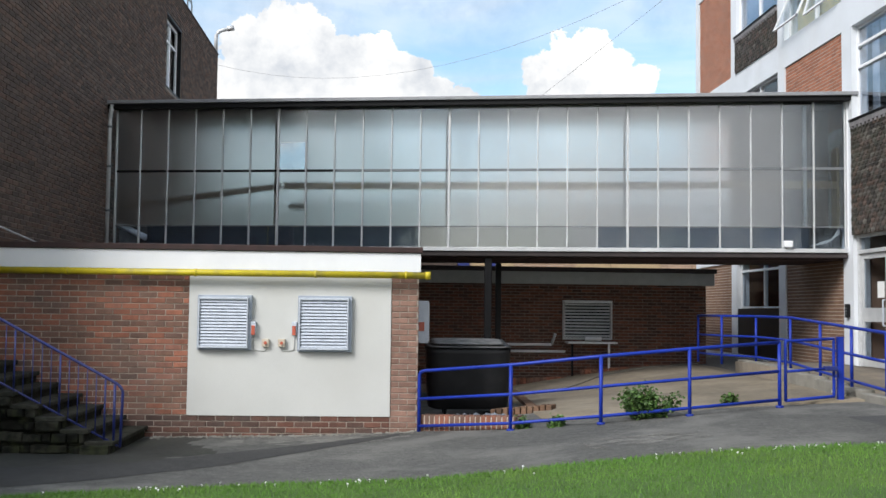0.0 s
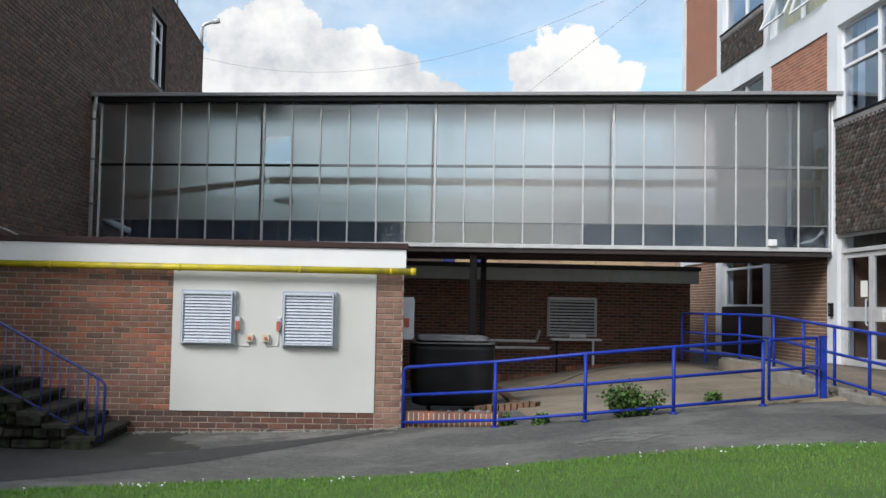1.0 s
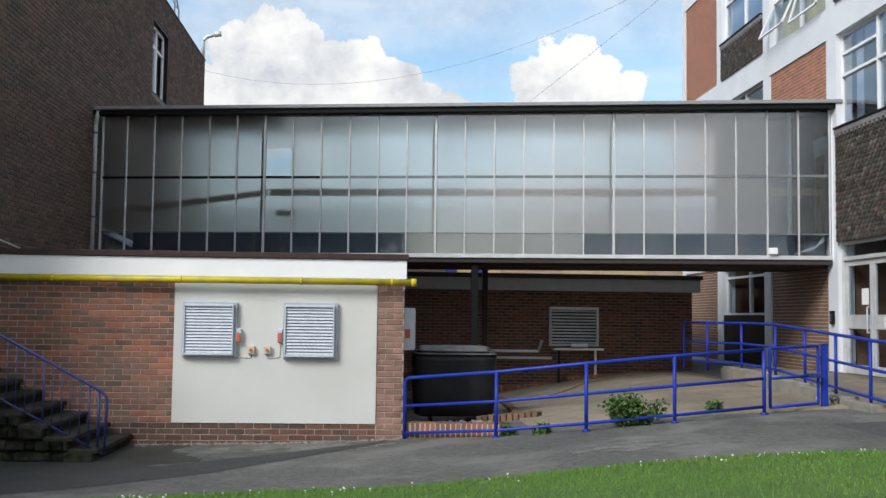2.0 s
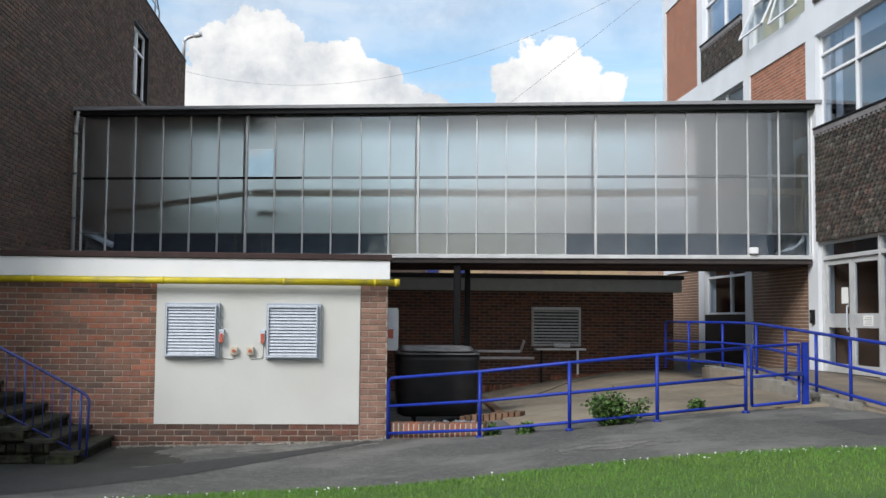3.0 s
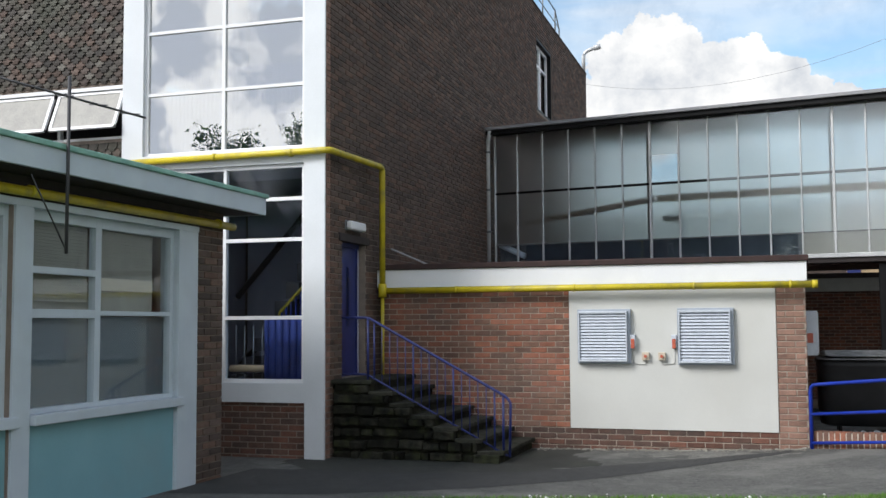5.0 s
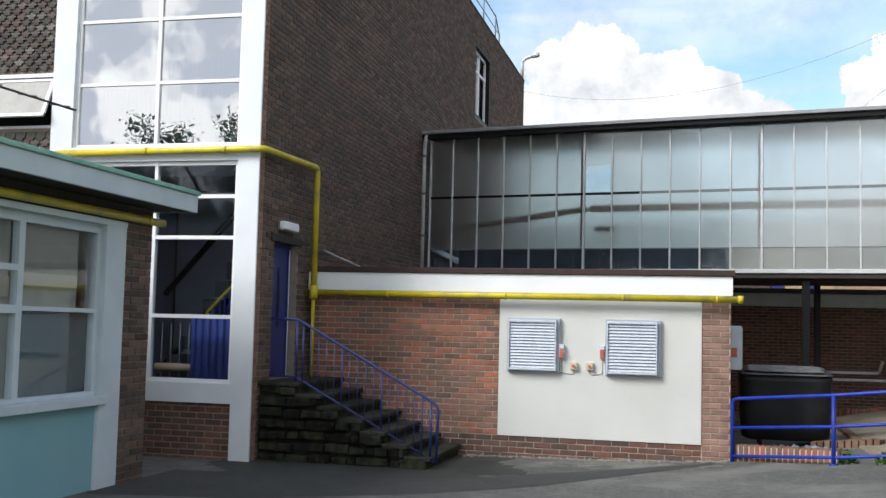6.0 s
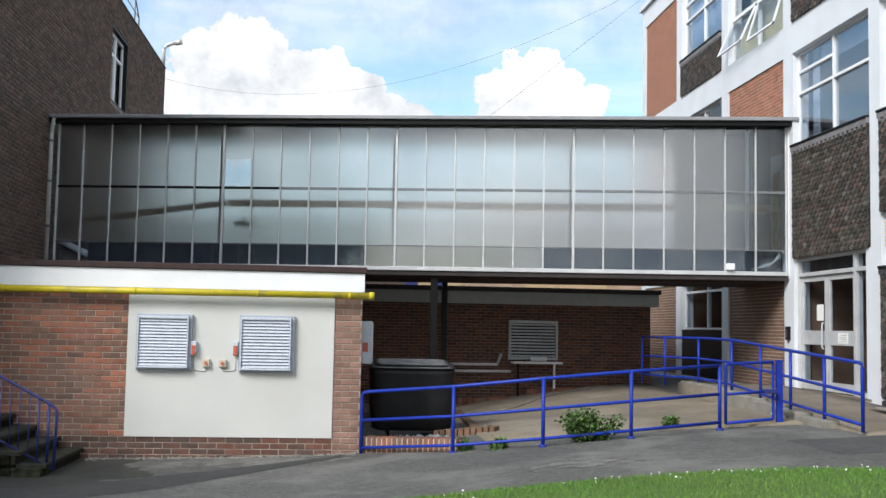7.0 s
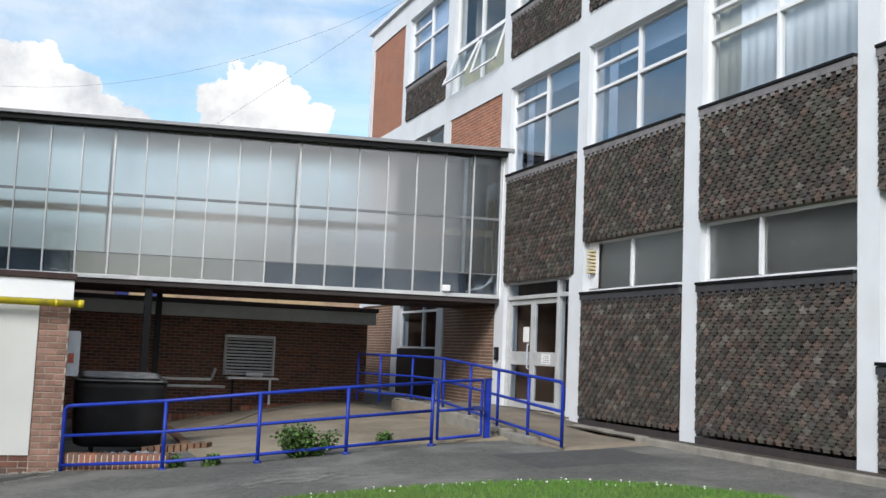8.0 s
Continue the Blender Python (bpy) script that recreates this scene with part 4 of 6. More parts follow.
# tile-hung wing beyond the frame
WING = Face((0, 12.95, 0), (1, 0, 0), (0, -1, 0))
wing = solid("wall_wing", slab(WING, -16, -7.12, -0.1, 11.38, -0.3, 0.0, [(-15.5, -7.1, 5.05, 5.92)]), M["mortar_d"], "tile-hung wall of the wing beside the stair window", "wall", kind="structure")
tiles(WING, -11.5, -7.1, 5.97, 9.0, wing, near=True, seed=21)
tiles(WING, -11.5, -7.1, 4.3, 5.0, wing, near=False, seed=22)
ww = thing("window_4", (-9, 12.95, 5.05), "row of white top-hung windows, two standing ajar", "window", kind="structure")
bm = bmesh.new()
for x in (-12.7, -11.3, -9.9, -8.5, -7.16):
    WING.box(bm, x, x + 0.06, -0.12, -0.04, 5.05, 5.92)
WING.box(bm, -15.5, -7.1, -0.12, -0.02, 5.05, 5.1)
WING.box(bm, -15.5, -7.1, -0.12, 0.05, 5.86, 5.92)
part("window_frame", bm, M["white"], ww)
for x0, x1 in ((-8.44, -7.18), (-9.84, -8.52), (-11.24, -9.92)):
    hinge = WING.m @ Matrix.Translation((0, 0.0, 5.84)) @ pose(0, 0, 0, 22, 0, 0)
    sash = bmesh.new()
    for a0, a1, z0, z1 in ((x0, x0 + 0.05, -0.7, 0), (x1 - 0.05, x1, -0.7, 0), (x0, x1, -0.7, -0.65), (x0, x1, -0.05, 0)):
        box(sash, a0, a1, -0.02, 0.02, z0, z1, 0, hinge)
    s = part("sash", sash, M["white"], ww)
    # opaque pale grey replaces the sky reflection on the glass
    part("pane", box(bmesh.new(), x0 + 0.05, x1 - 0.05, -0.005, 0.005, -0.65, -0.05, 0, hinge), M["room"], s, "pane coloured pale grey for its sky reflection")
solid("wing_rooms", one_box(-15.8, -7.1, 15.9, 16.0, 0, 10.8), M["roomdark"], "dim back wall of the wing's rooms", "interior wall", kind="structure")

# guard rail and flue on the roof
RAIL_END = 32.6
g = thing("roof_guard_rail", (-3.9, 26, 11.44), "thin steel guard rail along the roof's edge", "railing")
part("top_bar", tube(bmesh.new(), [SIDE.at(20, -0.1, 12.3), SIDE.at(RAIL_END - 0.7, -0.1, 12.3), SIDE.at(RAIL_END, -0.1, 11.85), SIDE.at(RAIL_END, -0.1, 11.44)], 0.022, 6), M["alu_d"], g)
part("middle_bar", tube(bmesh.new(), [SIDE.at(20, -0.1, 11.88), SIDE.at(RAIL_END, -0.1, 11.88)], 0.016, 6), M["alu_d"], g)
for k in range(6):
    part("post", tube(bmesh.new(), [SIDE.at(RAIL_END - 0.7 - 2 * k, -0.1, 11.43), SIDE.at(RAIL_END - 0.7 - 2 * k, -0.1, 12.3)], 0.022, 6), M["alu_d"], g)
f = thing("flue_pipe", SIDE.at(37.2, -0.05, 11.43), "white flue pipe with a bent cowl on the roof", "flue")
part("pipe", tube(bmesh.new(), [SIDE.at(37.2, -0.05, 11.43), SIDE.at(37.2, -0.05, 12.2), SIDE.at(37.2, 0.45, 12.36)], 0.07, 10, 0.2), M["alu"], f)
part("cowl", tube(bmesh.new(), [SIDE.at(37.2, 0.35, 12.33), SIDE.at(37.2, 0.6, 12.38)], 0.1, 10), M["alu"], f)

# ---- low brick plant room ----
FA = Face((0, 15.14, 0), (1, 0, 0), (0, -1, 0))
PANEL = (-0.37, 2.775, 0.377, 2.63)
wall_a = solid("wall_low", FA.box(bmesh.new(), -3.58, 3.2, -0.3, -0.006, -0.2, 2.62), M["mortar"], "low red brick wall with a cream rendered panel", "wall", kind="structure")
bricks(FA, -3.57, 2.775, 0.02, 0.382, wall_a, M["brick_b"], seed=9, length=0.27, label="darker bricks at the foot")
bricks(FA, -3.57, 2.775, 0.382, 2.62, wall_a, M["brick_i"], M["brick"], [PANEL], near=(-3.6, -0.3, 0.0, 2.7), seed=6, length=0.27)
bricks(FA, 2.775, 3.2, 0.02, 2.62, wall_a, M["pier"], None, (), seed=7, length=0.27, label="paler brick pier at the wall's end")
ENDW = Face((3.2, 0, 0), (0, 1, 0), (1, 0, 0))
wall_e = solid("wall_low_end", ENDW.box(bmesh.new(), 15.15, 25.0, -0.3, -0.006, -0.2, 2.62), M["mortar"], "end wall of the low brick building", "wall", kind="structure")
bricks(ENDW, 15.15, 25.0, 0.05, 2.62, wall_e, M["brick_i"], seed=8)
bm = FA.box(bmesh.new(), -0.37, 2.775, -0.01, 0.022, 0.377, 2.62, 0.004)
solid("render_panel", bm, M["render"], "smooth cream rendered panel set in the brick wall", "wall panel", kind="structure")
solid("fascia_low", one_box(-3.62, 3.23, 15.04, 15.2, 2.64, 2.935, 0.006), M["white"], "white painted roof fascia of the low building", "fascia", kind="structure")
solid("coping_low", one_box(-3.55, 3.26, 15.0, 15.4, 2.938, 3.03, 0.012), M["brown"], "dark brown roof edge strip above the white fascia", "roof edge", kind="structure")
solid("roof_low", one_box(-3.56, 3.2, 15.42, 24.9, 2.7, 2.93), M["roofdark"], "dark felted flat roof of the low building", "roof", kind="structure")
solid("flashing", tube(bmesh.new(), [(-3.5, 15.4, 3.32), (-3.5, 18.5, 3.06), (-3.5, 24, 3.06)], 0.014, 6), M["alu"], "pale lead flashing where roof meets wall", "flashing", kind="structure")

p = thing("yellow_pipe", (-3.45, 14.9, 1.2), "thick yellow painted gas pipe clipped along the walls", "pipe")
part("long_run", tube(bmesh.new(), [(-3.47, 14.95, 2.585), (3.36, 14.95, 2.585)], 0.052, 12), M["yellow"], p)
part("upper_run", tube(bmesh.new(), [(-3.47, 14.9, 2.5), (-3.47, 14.9, 4.66), (-3.47, 12.72, 4.62), (-6.95, 12.72, 4.6)], 0.05, 12, 0.1), M["yellow"], p)
part("drop", tube(bmesh.new(), [(-3.47, 14.9, 2.55), (-3.47, 14.9, 1.2)], 0.032, 10), M["yellow"], p)
part("elbow", tube(bmesh.new(), [(-3.47, 14.9, 2.48), (-3.47, 14.9, 2.7)], 0.07, 12), M["yellow"], p)
for x in (-2.2, -0.25, 1.6, 3.0):
    part("clip", tube(bmesh.new(), [(x - 0.02, 14.95, 2.585), (x + 0.02, 14.95, 2.585)], 0.06, 12), M["yellow"], p)
part("end_cap", tube(bmesh.new(), [(3.3, 14.95, 2.585), (3.38, 14.95, 2.585)], 0.062, 12), M["yellow"], p)
for x in (-4.1, -5.4):
    part("clip", tube(bmesh.new(), [(x - 0.03, 12.72, 4.61), (x + 0.03, 12.72, 4.61)], 0.06, 12), M["yellow"], p)


def louvre(name, face, a0, a1, z0, z1, deep, n, label, frame_m, slat_m, cover=0.5):
    t = thing(name, face.at((a0 + a1) / 2, 0, z0), label, "louvre", "wall louvres")
    bm = bmesh.new()
    for q in ((a0, a0 + 0.022, z0, z1), (a1 - 0.022, a1, z0, z1), (a0 + 0.022, a1 - 0.022, z1 - 0.04, z1), (a0 + 0.022, a1 - 0.022, z0, z0 + 0.03)):
        face.box(bm, q[0], q[1], 0.02, deep, q[2], q[3], 0.006)
    part("louvre_frame", bm, slat_m, t)
    # flange reaches further right in frame_m to show a shaded side
    part("flange", face.box(bmesh.new(), a0 - 0.022, a1 + 0.05, 0.022, 0.09, z0 - 0.03, z1 + 0.03, 0.006), frame_m, t)
    part("backing", face.box(bmesh.new(), a0 + 0.022, a1 - 0.022, 0.092, 0.1, z0 + 0.03, z1 - 0.04), M["black"], t)
    step = (z1 - z0 - 0.07) / n
    for k in range(n):
        m = face.m @ Matrix.Translation(((a0 + a1) / 2, deep * 0.78, z0 + 0.03 + step * (k + 0.5))) @ pose(0, 0, 0, -56, 0, 0)
        w2 = (a1 - a0) / 2 - 0.024
        part("slat", box(bmesh.new(), -w2, w2, -step * (cover + 0.05), step * cover, -0.003, 0.003, 0, m), slat_m, t)
    return t


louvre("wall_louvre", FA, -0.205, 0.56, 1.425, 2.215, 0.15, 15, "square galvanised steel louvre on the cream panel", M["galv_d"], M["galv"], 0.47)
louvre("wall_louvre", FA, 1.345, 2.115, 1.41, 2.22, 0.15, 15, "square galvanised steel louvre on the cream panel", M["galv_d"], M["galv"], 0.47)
for side, x in ((1, 0.64), (-1, 1.27)):
    s = thing("isolator_switch", FA.at(x, 0, 1.68), "grey and red isolator switch beside a louvre", "switch", "isolators")
    part("case", FA.box(bmesh.new(), x - 0.04, x + 0.04, 0.02, 0.1, 1.64, 1.84, 0.008), M["galv"], s)
    part("handle", FA.box(bmesh.new(), x - 0.028, x + 0.028, 0.1, 0.12, 1.63, 1.78, 0.008), M["red"], s, "worn red switch handle")
    x2 = x + side * 0.19
    s = thing("stop_button_box", FA.at(x2, 0, 1.46), "small cream box with a red stop button", "switch", "stop buttons")
    part("case", FA.box(bmesh.new(), x2 - 0.055, x2 + 0.055, 0.02, 0.085, 1.45, 1.57, 0.008), M["creambox"], s)
    part("button", tube(bmesh.new(), [FA.at(x2, 0.085, 1.51), FA.at(x2, 0.11, 1.51)], 0.024, 12), M["red"], s)
    part("cable", tube(bmesh.new(), [FA.at(x, 0.03, 1.6), FA.at(x, 0.03, 1.4), FA.at(x2, 0.03, 1.38), FA.at(x2, 0.03, 1.46)], 0.008, 6, 0.03), M["greycable"], s)
e = thing("meter_cabinet", (3.3, 16.3, 1.5), "grey steel meter cabinet on the end wall", "cabinet")
part("body", ENDW.box(bmesh.new(), 16.0, 16.6, 0.01, 0.19, 1.5, 2.2, 0.01), M["galv"], e)
part("cabinet_door", ENDW.box(bmesh.new(), 16.03, 16.57, 0.19, 0.205, 1.53, 2.17, 0.004), M["alu"], e)
part("label_plate", ENDW.box(bmesh.new(), 15.99, 15.998, 0.03, 0.12, 1.7, 1.85), M["red"], e, "small orange warning plate")

# ---- stone steps ----
steps = thing("stone_steps", (-2.2, 13.9, 0.05), "mossy dark stone steps up to the blue door", "steps")
Y0, Y1, TOP = 13.15, 15.12, 1.2
for k in range(7):
    x1 = -0.98 - 0.335 * k
    x0 = -3.7 if k == 6 else x1 - 0.36
    z1 = 0.05 + (k + 1) * (TOP - 0.05) / 7
    part("tread", one_box(x0, x1 + 0.03, Y0 - 0.04, Y1, z1 - 0.06, z1, 0.012), M["step"], steps)
for k in range(7):
    part("riser", one_box(-3.68, -1.0 - 0.335 * k, Y0 + 0.05, Y1, -0.01 + k * (TOP - 0.05) / 7, 0.05 + (k + 1) * (TOP - 0.05) / 7 - 0.062), M["stone"], steps)
rs = random.Random(12)
z = 0.0
for k in range(7):
    h = (TOP - 0.05) / 7
    x, end = -3.58, -1.0 - 0.335 * k
    while x < end - 0.02:
        w2 = min(rs.uniform(0.12, 0.5), end - x)
        if end - x - w2 < 0.08:
            w2 = end - x
        low, high, out = 0.02 + k * h + rs.uniform(0, 0.03), 0.02 + (k + 1) * h - rs.uniform(0.012, 0.05), rs.uniform(0, 0.085)
        bm = one_box(x + 0.006, x + w2 - 0.006, Y0 - 0.005 - out, Y0 + 0.1, low, high, 0.022)
        bmesh.ops.subdivide_edges(bm, edges=[e for e in bm.edges if e.calc_length() > 0.09], cuts=2, use_grid_fill=True)
        for v in bm.verts:
            v.co += Vector((0.3, 1.0, 0.35)) * 0.028 * noise.noise(v.co * 11) * (v.co.y < Y0 + 0.08)
        part("stone_block", bm, M["stone"], steps)
        x += w2
r = thing("step_railing", (-2.2, 13.3, 0.1), "thin blue painted steel railing up the steps", "railing")
RY = 13.28
part("top_rail", tube(bmesh.new(), [(-3.5, RY, 2.13), (-3.08, RY, 2.13), (-0.95, RY, 0.98), (-0.88, RY, 0.9), (-0.9, RY, 0.12)], 0.02, 8, 0.05), M["blue_d"], r)
part("bottom_rail", tube(bmesh.new(), [(-3.5, RY, 1.28), (-3.1, RY, 1.28), (-0.93, RY, 0.14)], 0.016, 8, 0.04), M["blue_d"], r)
for k in range(17):
    x = -2.98 + 0.124 * k
    t = (x + 3.08) / 2.13
    part("baluster", tube(bmesh.new(), [(x, RY, 1.26 - t * 1.13), (x, RY, 2.09 - t * 1.13)], 0.015 if k % 5 == 0 else 0.008, 6), M["blue_d"], r)
for x, z0, z1 in ((-3.08, 1.2, 2.13), (-0.99, 0.21, 0.98)):
    part("post", tube(bmesh.new(), [(x, RY, z0), (x, RY, z1)], 0.02, 8), M["blue_d"], r)


# ---- glazed link bridge ----
BA, BB = Vector((-3.58, 22.59, 0)), Vector((12.2, 19.99, 0))
along = (BB - BA).normalized()
BR = Face(BA, along, (along.y, -along.x, 0))
LEN, DEEP = 15.98, 2.5
MULL = [0.03] + [0.60 + 0.64 * k for k in range(24)] + [15.95]
bridge = thing("link_bridge", BR.at(8, -1.2, 3.1), "long glazed link bridge with obscured glass and aluminium bars", "bridge")
part("roof_edge", BR.box(bmesh.new(), -0.12, 16.2, 0.0, 0.3, 6.598, 6.675, 0.01), M["edge_alu"], bridge, "weathered aluminium roof edge")
part("under_edge", BR.box(bmesh.new(), -0.12, 16.15, 0.0, 0.24, 6.5, 6.594), M["black"], bridge)
part("roof_deck", BR.box(bmesh.new(), 0.0, LEN, -DEEP - 0.2, -0.005, 6.594, 6.66), M["roofdark"], bridge)
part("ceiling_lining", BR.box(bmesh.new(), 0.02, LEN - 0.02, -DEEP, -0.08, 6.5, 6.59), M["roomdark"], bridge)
part("sill_beam", BR.box(bmesh.new(), 0.0, LEN, -0.08, 0.09, 3.335, 3.42, 0.008), M["alu"], bridge, "pale metal sill beam")
part("edge_beam", BR.box(bmesh.new(), 0.0, LEN, -0.3, 0.05, 3.235, 3.331), M["roofdark"], bridge)
part("floor_deck", BR.box(bmesh.new(), 0.0, LEN, -DEEP, -0.31, 3.2, 3.38), M["brown"], bridge)
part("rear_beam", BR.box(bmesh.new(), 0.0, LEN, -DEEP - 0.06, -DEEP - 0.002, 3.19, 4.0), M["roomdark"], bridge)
for a0, a1 in ((0.8, 6.9), (10.8, 15.22)):
    part("upstand", BR.box(bmesh.new(), a0, a1, -0.06, -0.02, 3.4, 3.87), M["slate"], bridge)
for a0, a1 in ((0.05, 0.78), (15.24, 15.9)):
    part("upstand", BR.box(bmesh.new(), a0, a1, -0.26, -0.22, 3.4, 3.87), M["lidgrey"], bridge)
part("low_panel", BR.box(bmesh.new(), 6.9, 10.8, -0.06, -0.02, 3.4, 3.87), M["lidgrey"], bridge)
part("inner_handrail", BR.box(bmesh.new(), 3.85, 15.9, -0.34, -0.29, 4.72, 4.88, 0.01), M["timber"], bridge)
part("sloped_rail", tube(bmesh.new(), [BR.at(0.05, -0.3, 4.32), BR.at(3.8, -0.3, 4.8)], 0.07, 8), M["timber"], bridge)
part("slanting_duct", tube(bmesh.new(), [BR.at(0.1, -0.1, 3.9), BR.at(0.75, -0.1, 3.6)], 0.07, 8), M["white"], bridge)
for k, a in enumerate(MULL):
    thick = 0.026 if k in (6, 12, 18) else 0.017
    part("mullion", BR.box(bmesh.new(), a - thick, a + thick, -0.05, 0.045 if thick > 0.03 else 0.03, 3.42, 6.56, 0.004), M["alu"], bridge)
    part("rear_mullion", BR.box(bmesh.new(), a - 0.02, a + 0.02, -DEEP - 0.05, -DEEP + 0.03, 4.0, 6.5), M["alu_d"], bridge) if k % 6 == 0 else None
part("rear_transom", BR.box(bmesh.new(), 0.05, 15.93, -DEEP - 0.03, -DEEP + 0.02, 5.07, 5.13), M["alu_d"], bridge)
for k, (a0, a1) in enumerate(zip(MULL, MULL[1:])):
    g0, g1 = a0 + (0.032 if k in (6, 12, 18) else 0.02), a1 - (0.032 if k + 1 in (6, 12, 18) else 0.02)
    part("transom", BR.box(bmesh.new(), g0, g1, -0.03, 0.018, 5.075, 5.13, 0.003), M["black"] if k < 8 else M["alu_d"], bridge)
    part("lower_transom", BR.box(bmesh.new(), g0, g1, -0.03, 0.008, 3.86, 3.885), M["alu_d"], bridge)
    if k == 6:
        part("pane", BR.box(bmesh.new(), g0, g1, -0.006, 0.0, 5.13, 5.74), M["bluish"], bridge, "nearly clear pane")
        part("pane", BR.box(bmesh.new(), g0, g1, -0.006, 0.0, 5.742, 6.56), M["frost"], bridge)
    else:
        part("pane", BR.box(bmesh.new(), g0, g1, -0.006, 0.0, 5.13, 6.56), M["frost_c"] if k >= 23 else M["frost"], bridge)
    part("pane", BR.box(bmesh.new(), g0, g1, -0.006, 0.0, 3.885, 5.075), M["frost_c"] if k >= 23 else M["frost"], bridge)
    part("pane", BR.box(bmesh.new(), g0, g1, -0.006, 0.0, 3.42, 3.86), M["frost"] if 6.9 < (g0 + g1) / 2 < 10.8 else M["glass_d"], bridge)
for a0, a1 in ((0.05, 4.0), (4.0, 8.0), (8.0, 12.0), (12.0, 15.93)):
    part("rear_low_pane", BR.box(bmesh.new(), a0, a1, -DEEP - 0.012, -DEEP - 0.006, 4.001, 4.749), M["frost"], bridge)
for a0, a1 in ((0.05, 4.0), (4.0, 8.0), (8.0, 12.0), (12.0, 15.93)):
    part("rear_pane", BR.box(bmesh.new(), a0, a1, -DEEP - 0.012, -DEEP - 0.006, 4.75, 6.5), M["clear"], bridge)
for k in (6, 12, 18):
    part("inner_post", BR.box(bmesh.new(), MULL[k] - 0.085, MULL[k] - 0.045, -0.12, -0.03, 3.42, 6.5), M["black"], bridge)
# sheet and door are added, not known parts, to darken the right-end panes
part("lobby_wall", BR.box(bmesh.new(), 13.75, 15.84, -0.95, -0.9, 3.4, 6.49), M["slate"], bridge, "dark sheet added behind the end panes to darken them")
part("lobby_door", BR.box(bmesh.new(), 15.86, 15.92, -DEEP + 0.2, -0.3, 3.4, 5.6), M["timber"], bridge, "timber door added at the bridge's end")
part("inner_bracket", BR.box(bmesh.new(), 3.95, 4.38, -0.5, -0.42, 4.3, 4.42, 0.01), M["black"], bridge)
part("white_post", BR.box(bmesh.new(), 15.13, 15.2, -0.16, -0.09, 3.88, 6.45), M["white"], bridge)
part("end_post", BR.box(bmesh.new(), 15.98, 16.1, -0.1, 0.06, 3.3, 6.56), M["white"], bridge)
for k in range(5):
    part("cable", tube(bmesh.new(), [BR.at(15.25 + 0.05 * k, -0.08, 3.47 + 0.02 * k), BR.at(15.6 + 0.03 * k, -0.08, 3.55 + 0.02 * k), BR.at(15.86, -0.08, 3.75 + 0.04 * k)], 0.012, 6), M["greycable"], bridge)
lamp = thing("flood_lamp", BR.at(14.75, 0.1, 3.44), "small white floodlight on the bridge's sill", "lamp")
part("housing", BR.box(bmesh.new(), 14.68, 14.86, 0.05, 0.17, 3.44, 3.58, 0.02), M["white"], lamp)
part("bracket", BR.box(bmesh.new(), 14.74, 14.79, 0.02, 0.09, 3.42, 3.46), M["alu"], lamp)
dp = thing("downpipe", (-3.5, 22.4, 3.0), "pale grey rainwater pipe at the bridge's end", "downpipe")
part("pipe", tube(bmesh.new(), [BR.at(0.0, 0.22, 6.6), BR.at(-0.05, 0.2, 6.4), BR.at(-0.09, 0.14, 6.3), BR.at(-0.09, 0.14, 3.03)], 0.05, 10, 0.05), M["alu"], dp)
for z in (4.2, 5.2, 6.1):
    part("bracket", tube(bmesh.new(), [BR.at(-0.08, 0.14, z - 0.025), BR.at(-0.08, 0.14, z + 0.025)], 0.06, 10), M["alu_d"], dp)
for x, y, w in ((4.83, 21.35, 0.075), (5.26, 23.5, 0.065)):
    c = thing("bridge_column", (x, y, ground_z(x) - dip(x, y)), "black painted steel column under the bridge", "column", "bridge columns")
    z = ground_z(x) - dip(x, y)
    part("shaft", one_box(x - w, x + w, y - w, y + w, z, 3.19, 0.01), M["black"], c)
    part("base_plate", one_box(x - w - 0.08, x + w + 0.08, y - w - 0.08, y + w + 0.08, z - 0.02, z + 0.05), M["black"], c)

# ---- brick building at the back of the yard ----
FB = Face((0, 25.0, 0), (1, 0, 0), (0, -1, 0))
back = solid("wall_back", FB.box(bmesh.new(), 0.0, 10.7, -0.3, -0.006, 0.0, 2.75), M["mortar_d"], "shaded red brown brick wall behind the yard", "wall", kind="structure")
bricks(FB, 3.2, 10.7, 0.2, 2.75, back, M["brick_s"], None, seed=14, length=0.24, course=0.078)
FBS = Face((10.7, 0, 0), (0, 1, 0), (1, 0, 0))
backs = solid("wall_back_side", FBS.box(bmesh.new(), 25.01, 31.0, -0.3, -0.006, 0.0, 2.75), M["mortar_d"], "side wall of the yard building", "wall", kind="structure")
bricks(FBS, 25.01, 31.0, 0.3, 2.75, backs, M["brick_i"], seed=15, length=0.24, course=0.078)
solid("fascia_back", one_box(0.5, 10.85, 24.75, 25.02, 2.74, 3.05, 0.008), M["grey"], "dark grey fascia board of the yard building", "fascia", kind="structure")
solid("roof_back", one_box(0.5, 10.9, 24.7, 31.0, 3.052, 3.165, 0.008), M["roofdark"], "dark flat roof of the yard building", "roof", kind="structure")
louvre("wall_louvre", FB, 7.05, 8.24, 1.38, 2.31, 0.22, 11, "large dull metal louvre unit on the back wall", M["alu"], M["alu"], 0.3)
b = thing("unit_stand", (7.7, 24.7, 0.6), "pale metal stand under the large louvre unit", "stand")
part("shelf", one_box(7.1, 8.35, 24.55, 24.98, 1.26, 1.31, 0.005), M["white"], b)
for x in (7.2, 8.12):
    part("leg", one_box(x, x + 0.05, 24.6, 24.65, ground_z(x) - dip(x, 24.6), 1.26), M["white"] if x > 8 else M["black"], b)
